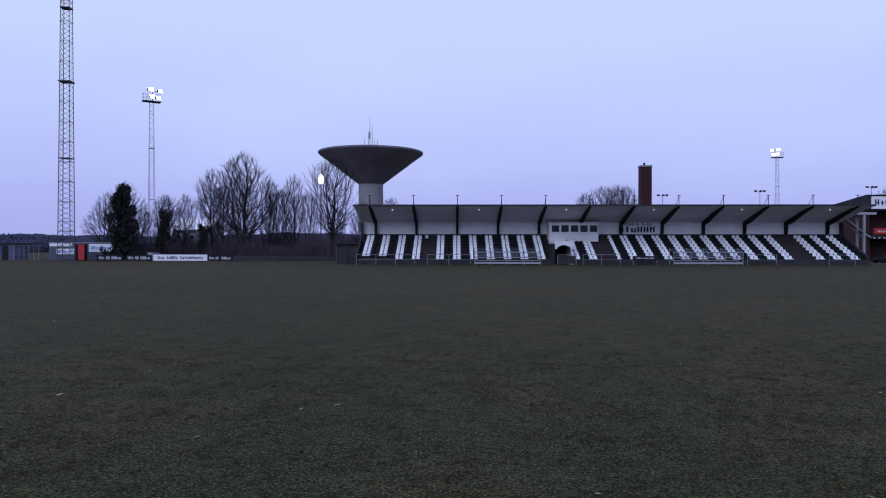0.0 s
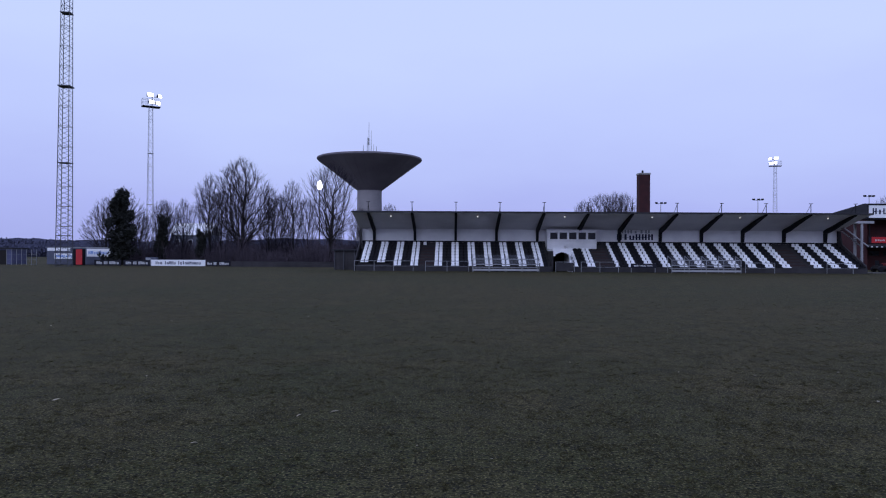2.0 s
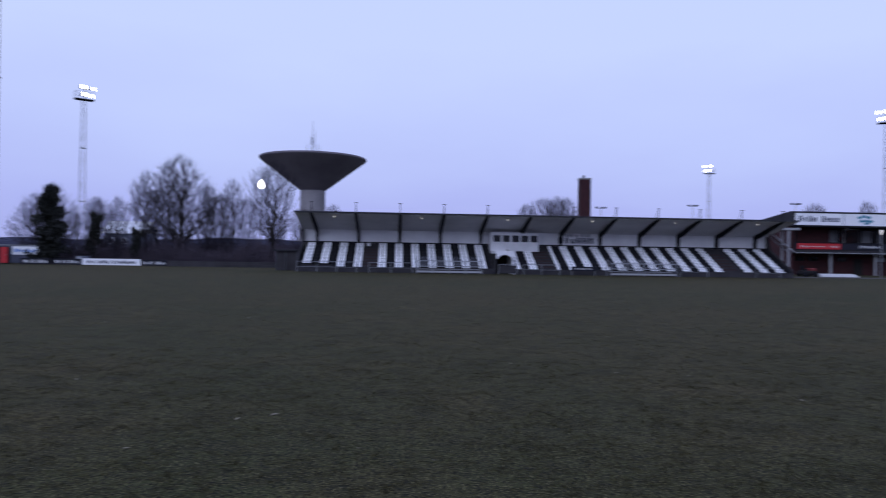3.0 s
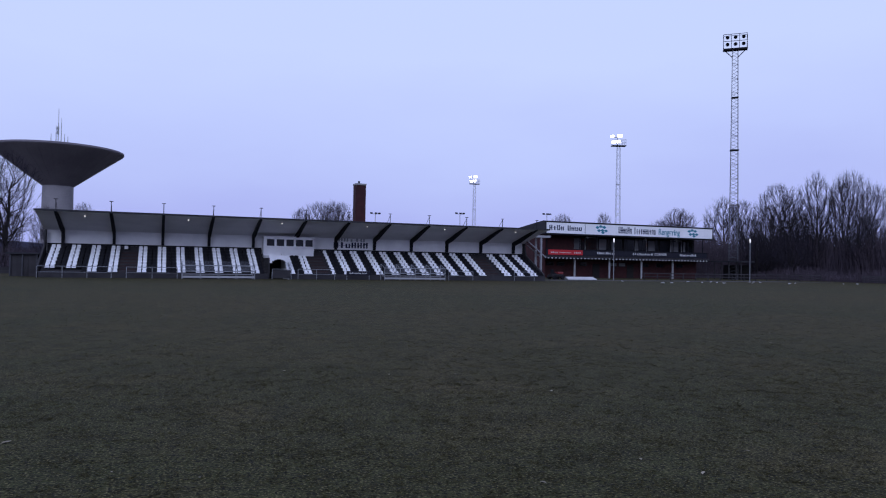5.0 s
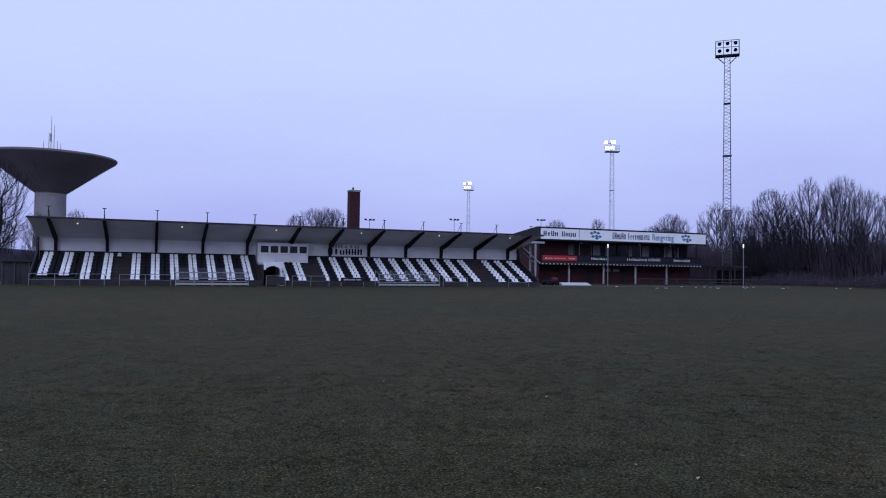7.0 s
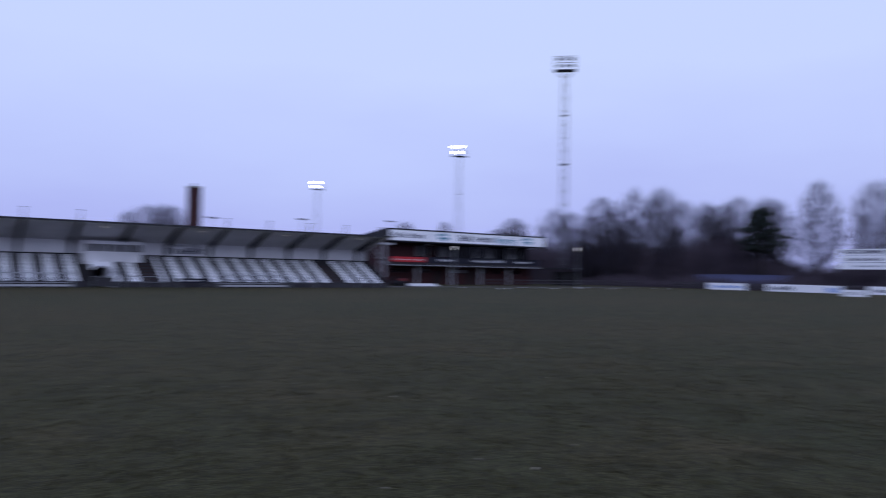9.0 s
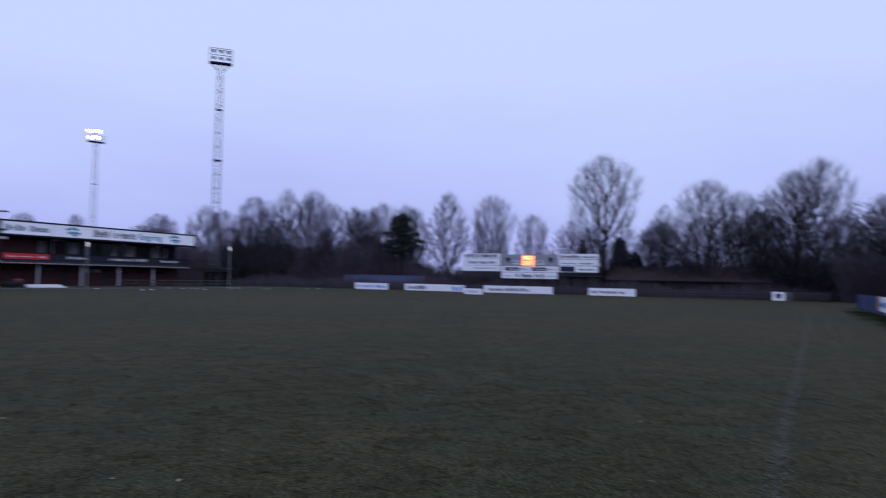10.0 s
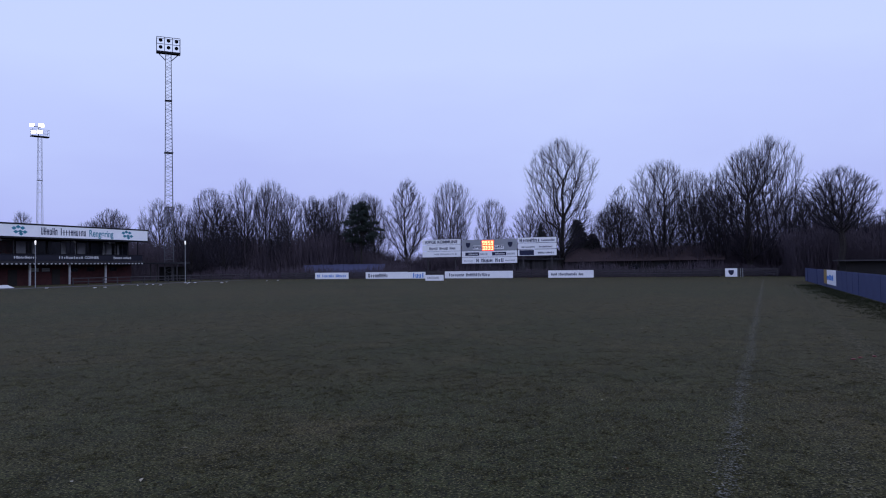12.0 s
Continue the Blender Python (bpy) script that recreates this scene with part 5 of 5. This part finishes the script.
# ivy on the left trees
rng = random.Random(3)
for x, y, h, w, n in ((-41.9, 86.0, 9.4, 1.9, 52), (-37.9, 89.0, 6.4, 0.75, 16), (-33.4, 90.5, 4.6, 0.7, 12)):
    ivy = thing("ivy_tree", "tall trunk thickly covered with dark ivy", "tree", (x, y, 0), "ivy covered trunks")
    part("trunk", tube((0, 0, 0), (0.2, 0, h * 0.9), 0.35, 0.12, 8), BARK, ivy)
    lv = Shape()
    for i in range(n):
        f = i / n
        rr = w * (0.95 - 0.60 * f) * rng.uniform(0.6, 1.0)
        leaf_cloud(lv, rng, (rng.gauss(0, w * 0.28), rng.gauss(0, w * 0.28), 0.5 + f * (h - 0.8)), (rr * 0.8, rr * 0.8, 0.8), 210, 0.16)
    for i in range(n // 2):
        f, a, out = rng.random() ** 0.8, rng.uniform(0, 2 * math.pi), rng.uniform(0.8, 1.45)
        rr = w * (1.0 - 0.62 * f) * out
        leaf_cloud(lv, rng, (math.cos(a) * rr, math.sin(a) * rr, 0.6 + f * (h - 1.4)), (0.30, 0.30, 0.42), 46, 0.11)
    leaf_cloud(lv, rng, (-0.35, 0, h - 0.4), (0.35, 0.35, 0.7), 150, 0.11)
    leaf_cloud(lv, rng, (0.75, 0, h - 0.6), (0.35, 0.35, 0.6), 150, 0.11)
    part("leaves", lv, IVY, ivy)


def pine(x, y, h, seed):
    rng = random.Random(seed)
    t = thing("pine_tree", "dark green pine with layered crown", "tree", (x, y, 0))
    s, lv = Shape(), Shape()
    s.tube((0, 0, 0), (0.3, 0.1, h * 0.95), 0.22, 0.06, 8)
    s.tube((0, 0.2, 0), (0.2, 2.4, h * 0.62), 0.14, 0.05, 7)
    for i in range(34):
        f = (i + rng.random()) / 34
        z = h * (0.43 + 0.51 * f)
        reach = (3.9 - 2.6 * f ** 1.5) * (0.55 if f < 0.12 else 1.0) * rng.uniform(0.35, 1.05)
        w = i * 2.4 + rng.uniform(-0.5, 0.5)
        tip = (math.cos(w) * reach, math.sin(w) * reach, z + rng.uniform(-0.02, 0.22) * reach)
        s.tube((0.2, 0.05, z - 0.25), tip, 0.06, 0.02, 4)
        for k in range(4):
            g = rng.uniform(0.45, 1.05)
            size = rng.uniform(0.55, 1.05)
            leaf_cloud(lv, rng, (tip[0] * g + rng.gauss(0, 0.25), tip[1] * g + rng.gauss(0, 0.25), z + (tip[2] - z) * g + rng.gauss(0.15, 0.2)), (size, size, size * rng.uniform(0.4, 0.62)), int(150 * size), 0.13)
    for k in range(5):
        leaf_cloud(lv, rng, (0.2 + rng.gauss(0, 0.15), -4.1 + 0.4 * k, h * 0.62 + rng.gauss(0.05 * k, 0.12)), (0.6, 0.5, 0.3), 90, 0.12)
    s.tube((0.2, 0.0, h * 0.58), (0.2, -4.0, h * 0.63), 0.07, 0.02, 4)
    leaf_cloud(lv, rng, (0.3, 0.1, h * 0.96), (0.7, 0.7, 0.6), 200, 0.13)
    part("trunk", s, BARK, t)
    part("needles", lv, NEEDLE, t)


pine(102.0, 58.6, 13.0, 4)


def spruce(x, y, h, w, seed, label, mat):
    rng = random.Random(seed)
    t = thing("conifer", label, "tree", (x, y, 0))
    part("trunk", tube((0, 0, 0), (0, 0, h * 0.95), 0.18, 0.03, 6), BARK, t)
    lv = Shape()
    for i in range(26):
        f = i / 26
        rr = w * (1 - f) ** (0.45 if mat == IVY else 1.0) * rng.uniform(0.8, 1.1) + 0.1
        leaf_cloud(lv, rng, (0, 0, 0.4 + f * (h - 0.5)), (rr, rr, 0.35), int(120 + 520 * (1 - f)), 0.17)
    part("needles", lv, mat, t)


spruce(110.0, 29.5, 8.7, 1.7, 6, "small dark pointed spruce", NEEDLE)
spruce(108.0, 23.0, 8.9, 2.6, 8, "broad dark evergreen yew", IVY)
spruce(107.0, 20.5, 6.5, 2.4, 9, "broad dark evergreen bush", IVY)


# ---------- scrub, thickets and far woods ----------
def thicket(name, label, seed, n, area, h, mat, reach=0.8, width=0.025):
    """Crowded thin stems with side twigs; area gives a random (x, y)."""
    rng = random.Random(seed)
    s = Shape()
    for _ in range(n):
        x, y = area(rng)
        hh = h(x, y) * rng.uniform(0.35, 1.1)
        lx, ly = rng.gauss(0, 0.16) * hh, rng.gauss(0, 0.16) * hh
        b, t = Vector((x, y, 0)), Vector((x + lx, y + ly, hh))
        s.tube(b, t, width * 1.4, width * 0.5, 3, caps=False)
        for k in range(5):
            f = rng.uniform(0.15, 0.95)
            p = b.lerp(t, f)
            q = p + Vector((rng.gauss(0, 1), rng.gauss(0, 1), abs(rng.gauss(0.5, 0.6)))).normalized() * reach * rng.uniform(0.5, 1.4)
            a = Vector((rng.gauss(0, 1), rng.gauss(0, 1), 0)).normalized() * width
            s.tri(p - a, p + a, q)
    return solid(name, s, mat, label, "bushes", "stuff")


thicket("end_thicket", "dense bare brown thicket behind the far end", 17, 26000, lambda r: (r.uniform(103, 118), r.uniform(-26, 104)), lambda x, y: (7.4 if y > 66 else 4.0 if y > 1 else 6.4) + 0.8 * math.sin(y * 0.21) + 0.6 * math.sin(y * 0.53 + 1), SCRUB, 1.0, 0.045)
thicket("end_thicket", "low dry scrub along the far fence", 18, 5000, lambda r: (r.uniform(94.5, 101), r.uniform(-22, 98)), lambda x, y: 1.7 + 0.5 * math.sin(y * 0.4), SCRUB, 0.6, 0.03)
thicket("corner_thicket", "bare bushes beside the clubhouse", 19, 11000, lambda r: (r.uniform(80, 102), r.uniform(94, 116)), lambda x, y: 6.4 + math.sin(x), SCRUB, 0.9, 0.04)
thicket("left_thicket", "bare undergrowth below the left trees", 20, 8000, lambda r: (r.uniform(-46, -8), r.uniform(88, 122)), lambda x, y: 2.6 + 1.0 * math.sin(x * 0.6), SCRUB, 0.8, 0.03)
thicket("fence_side_thicket", "dark bushes behind the blue fence", 21, 20000, lambda r: (r.uniform(92, 112), r.uniform(-42, -6)), lambda x, y: 5.8 + math.sin(y), SCRUB, 0.9, 0.028)


def far_wood(name, label, seed, pts, depth, n, size):
    rng = random.Random(seed)
    s = Shape()
    for _ in range(n):
        f = rng.random() * (len(pts) - 1)
        i = int(f)
        x0, y0, h0 = pts[i]
        x1, y1, h1 = pts[i + 1]
        t = f - i
        x, y, h = x0 + (x1 - x0) * t, y0 + (y1 - y0) * t, h0 + (h1 - h0) * t
        d = rng.uniform(0, depth)
        ln = math.hypot(x, y)
        x, y = x + x / ln * d, y + y / ln * d
        leaf_cloud(s, rng, (x, y, rng.uniform(0.2, 0.85) * h), (size, size, h * 0.16), 9, size * 0.13)
    for (x0, y0, h0), (x1, y1, h1) in zip(pts, pts[1:]):
        steps = int(math.hypot(x1 - x0, y1 - y0) / (size * 0.5))
        for i in range(steps):
            t0, t1, k = i / steps, (i + 1) / steps, 1 + depth * 0.0008
            a = Vector((x0 + (x1 - x0) * t0, y0 + (y1 - y0) * t0, 0)) * k
            b = Vector((x0 + (x1 - x0) * t1, y0 + (y1 - y0) * t1, 0)) * k
            ups = [Vector((0, 0, (h0 + (h1 - h0) * t) * (0.96 + 0.05 * math.sin(p.x * 0.11) + 0.03 * math.sin(p.x * 0.37 + 1)))) for p, t in ((a, t0), (b, t1))]
            s.quad(a, b, b + ups[1], a + ups[0])
    return solid(name, s, HAZEWOOD, label, "woods", "stuff")


far_wood("far_woods", "distant woods on the horizon, bluish haze put into their colour", 23, [(-520, 400, 15), (-400, 470, 13), (-330, 500, 11.2), (-270, 500, 10), (-200, 480, 9), (-90, 430, 9), (0, 430, 8)], 70, 9000, 6.0)
far_wood("middle_woods", "hedge line beyond the left trees, bluish haze put into its colour", 24, [(-120, 180, 3.4), (-95, 185, 3.6), (-70, 190, 5), (-45, 190, 5.5), (-10, 190, 5)], 25, 6000, 2.2)

# ---------- grass blades and fallen leaves near the camera ----------
rs = np.random.RandomState(12)


def tufts(count, blades, x0, x1, y0, y1, broad, tall, fade):
    """Corners of the blades of many tufts strewn over a stretch of the pitch, thick in some patches and thin in others."""
    tx = rs.uniform(x0, x1, count) + rs.normal(0, fade, count)
    ty = rs.uniform(y0, y1, count) + rs.normal(0, fade, count)
    patchy = np.sin(tx * 2.3 + 2 * np.sin(ty * 1.7)) * np.sin(ty * 2.9 + 2 * np.sin(tx * 1.3)) + 0.7 * np.sin(tx * 9.1 + 3 * np.sin(ty * 7.3)) * np.sin(ty * 8.3)
    some = (rs.rand(count) < 0.55 + 0.40 * patchy) & (ty > -5.68)
    tx, ty = np.repeat(tx[some], blades), np.repeat(ty[some], blades)
    n = len(tx)
    bx, by = tx + rs.normal(0, 0.022 * broad, n), ty + rs.normal(0, 0.022 * broad, n)
    size = np.repeat(rs.uniform(0.5, 1.3, n // blades), blades) * rs.uniform(0.6, 1.2, n)
    wid, az, lz = rs.uniform(0.0022, 0.0042, n) * broad, rs.uniform(0, 2 * math.pi, n), rs.uniform(0, 2 * math.pi, n)
    lean, hgt = 0.042 * size * broad, 0.026 * size * tall * rs.uniform(0.3, 1.0, n)
    co = np.zeros((n, 3, 3), np.float32)
    co[:, 0, 0], co[:, 0, 1] = bx - np.cos(az) * wid, by - np.sin(az) * wid
    co[:, 1, 0], co[:, 1, 1] = bx + np.cos(az) * wid, by + np.sin(az) * wid
    co[:, 2, 0], co[:, 2, 1], co[:, 2, 2] = bx + np.cos(lz) * lean, by + np.sin(lz) * lean, hgt
    return co


def blade_mesh(co, mat):
    n = len(co)
    gm = bpy.data.meshes.new("grass_blades")
    gm.vertices.add(n * 3)
    gm.vertices.foreach_set("co", co.ravel())
    gm.loops.add(n * 3)
    gm.loops.foreach_set("vertex_index", np.arange(n * 3, dtype=np.int32))
    gm.polygons.add(n)
    gm.polygons.foreach_set("loop_start", np.arange(0, n * 3, 3, dtype=np.int32))
    gm.update(calc_edges=True)
    gm.materials.append(mat)
    return gm


near_grass = np.concatenate([tufts(72000, 9, -7, 13, -5.6, 11, 1.0, 1.0, 3.0), tufts(36000, 8, -16, 26, -5.6, 22, 1.7, 1.1, 8.0)])
tagged(new("grass_blades", blade_mesh(near_grass, BLADE)), "short worn winter grass blades", "grass", "", "stuff")
tagged(new("rough_grass", blade_mesh(tufts(11000, 9, 2, 60, -5.6, -4.4, 1.7, 3.0, 0.45), ROUGH)), "longer dark green grass along the blue fence", "grass", "", "stuff")

rng = random.Random(8)
leaf_m = Shape()
leaf_m.v = [(0, 0, 0.004), (0.03, 0.025, 0.012), (0.075, 0.02, 0.02), (0.11, 0, 0.012), (0.075, -0.02, 0.02), (0.03, -0.025, 0.010)]
leaf_m.f = [(0, 1, 2, 3), (0, 3, 4, 5)]
LEAF = leaf_m.mesh("fallen_leaf", LEAFPALE)
leaves = [(-1.31, 7.96, 1.0), (-1.71, 7.77, 0.8), (-2.84, 12.5, 0.7), (-4.47, 10.0, 0.6), (-4.88, 8.33, 0.9)]
for _ in range(95):
    w, d = radians(rng.uniform(-102, 38)), 5.2 + 30 * rng.random() ** 1.4
    leaves.append((-math.sin(w) * d, math.cos(w) * d, rng.uniform(0.3, 0.75)))
for x, y, size in leaves:
    lf = new("fallen_leaf", LEAF)
    lf.matrix_basis = pose(x, y, 0.012, rng.uniform(-15, 15), rng.uniform(-15, 15), rng.uniform(0, 360)) @ Matrix.Diagonal((size, size, size, 1))
    tagged(lf, "pale dry fallen leaf on the grass", "leaf", "fallen leaves")
paper = Shape().lathe([(0.0, 0.0), (0.05, 0.004), (0.07, 0.03), (0.03, 0.05), (0.0, 0.05)], 7)
PAPER = paper.mesh("paper_scrap", SIGNW)
for k in range(16):
    sc = new("paper_scrap", PAPER)
    sc.matrix_basis = pose(rng.uniform(52, 88), rng.uniform(62, 70), 0.0, 0, 0, rng.uniform(0, 360)) @ Matrix.Diagonal((3.2, 1.6, 1.0, 1))
    tagged(sc, "crumpled white scrap lying on the grass edge", "litter", "litter by the clubhouse")
for x, y in ((14.81, -1.95), (15.36, -2.37), (15.1, -2.1)):
    rr = new("red_scrap", paper.mesh("red_scrap", REDPAINT))
    rr.matrix_basis = pose(x, y, 0.0, 0, 0, x * 40) @ Matrix.Diagonal((0.6, 0.9, 0.5, 1))
    tagged(rr, "small red scrap lying in the grass", "litter", "red litter in the grass")
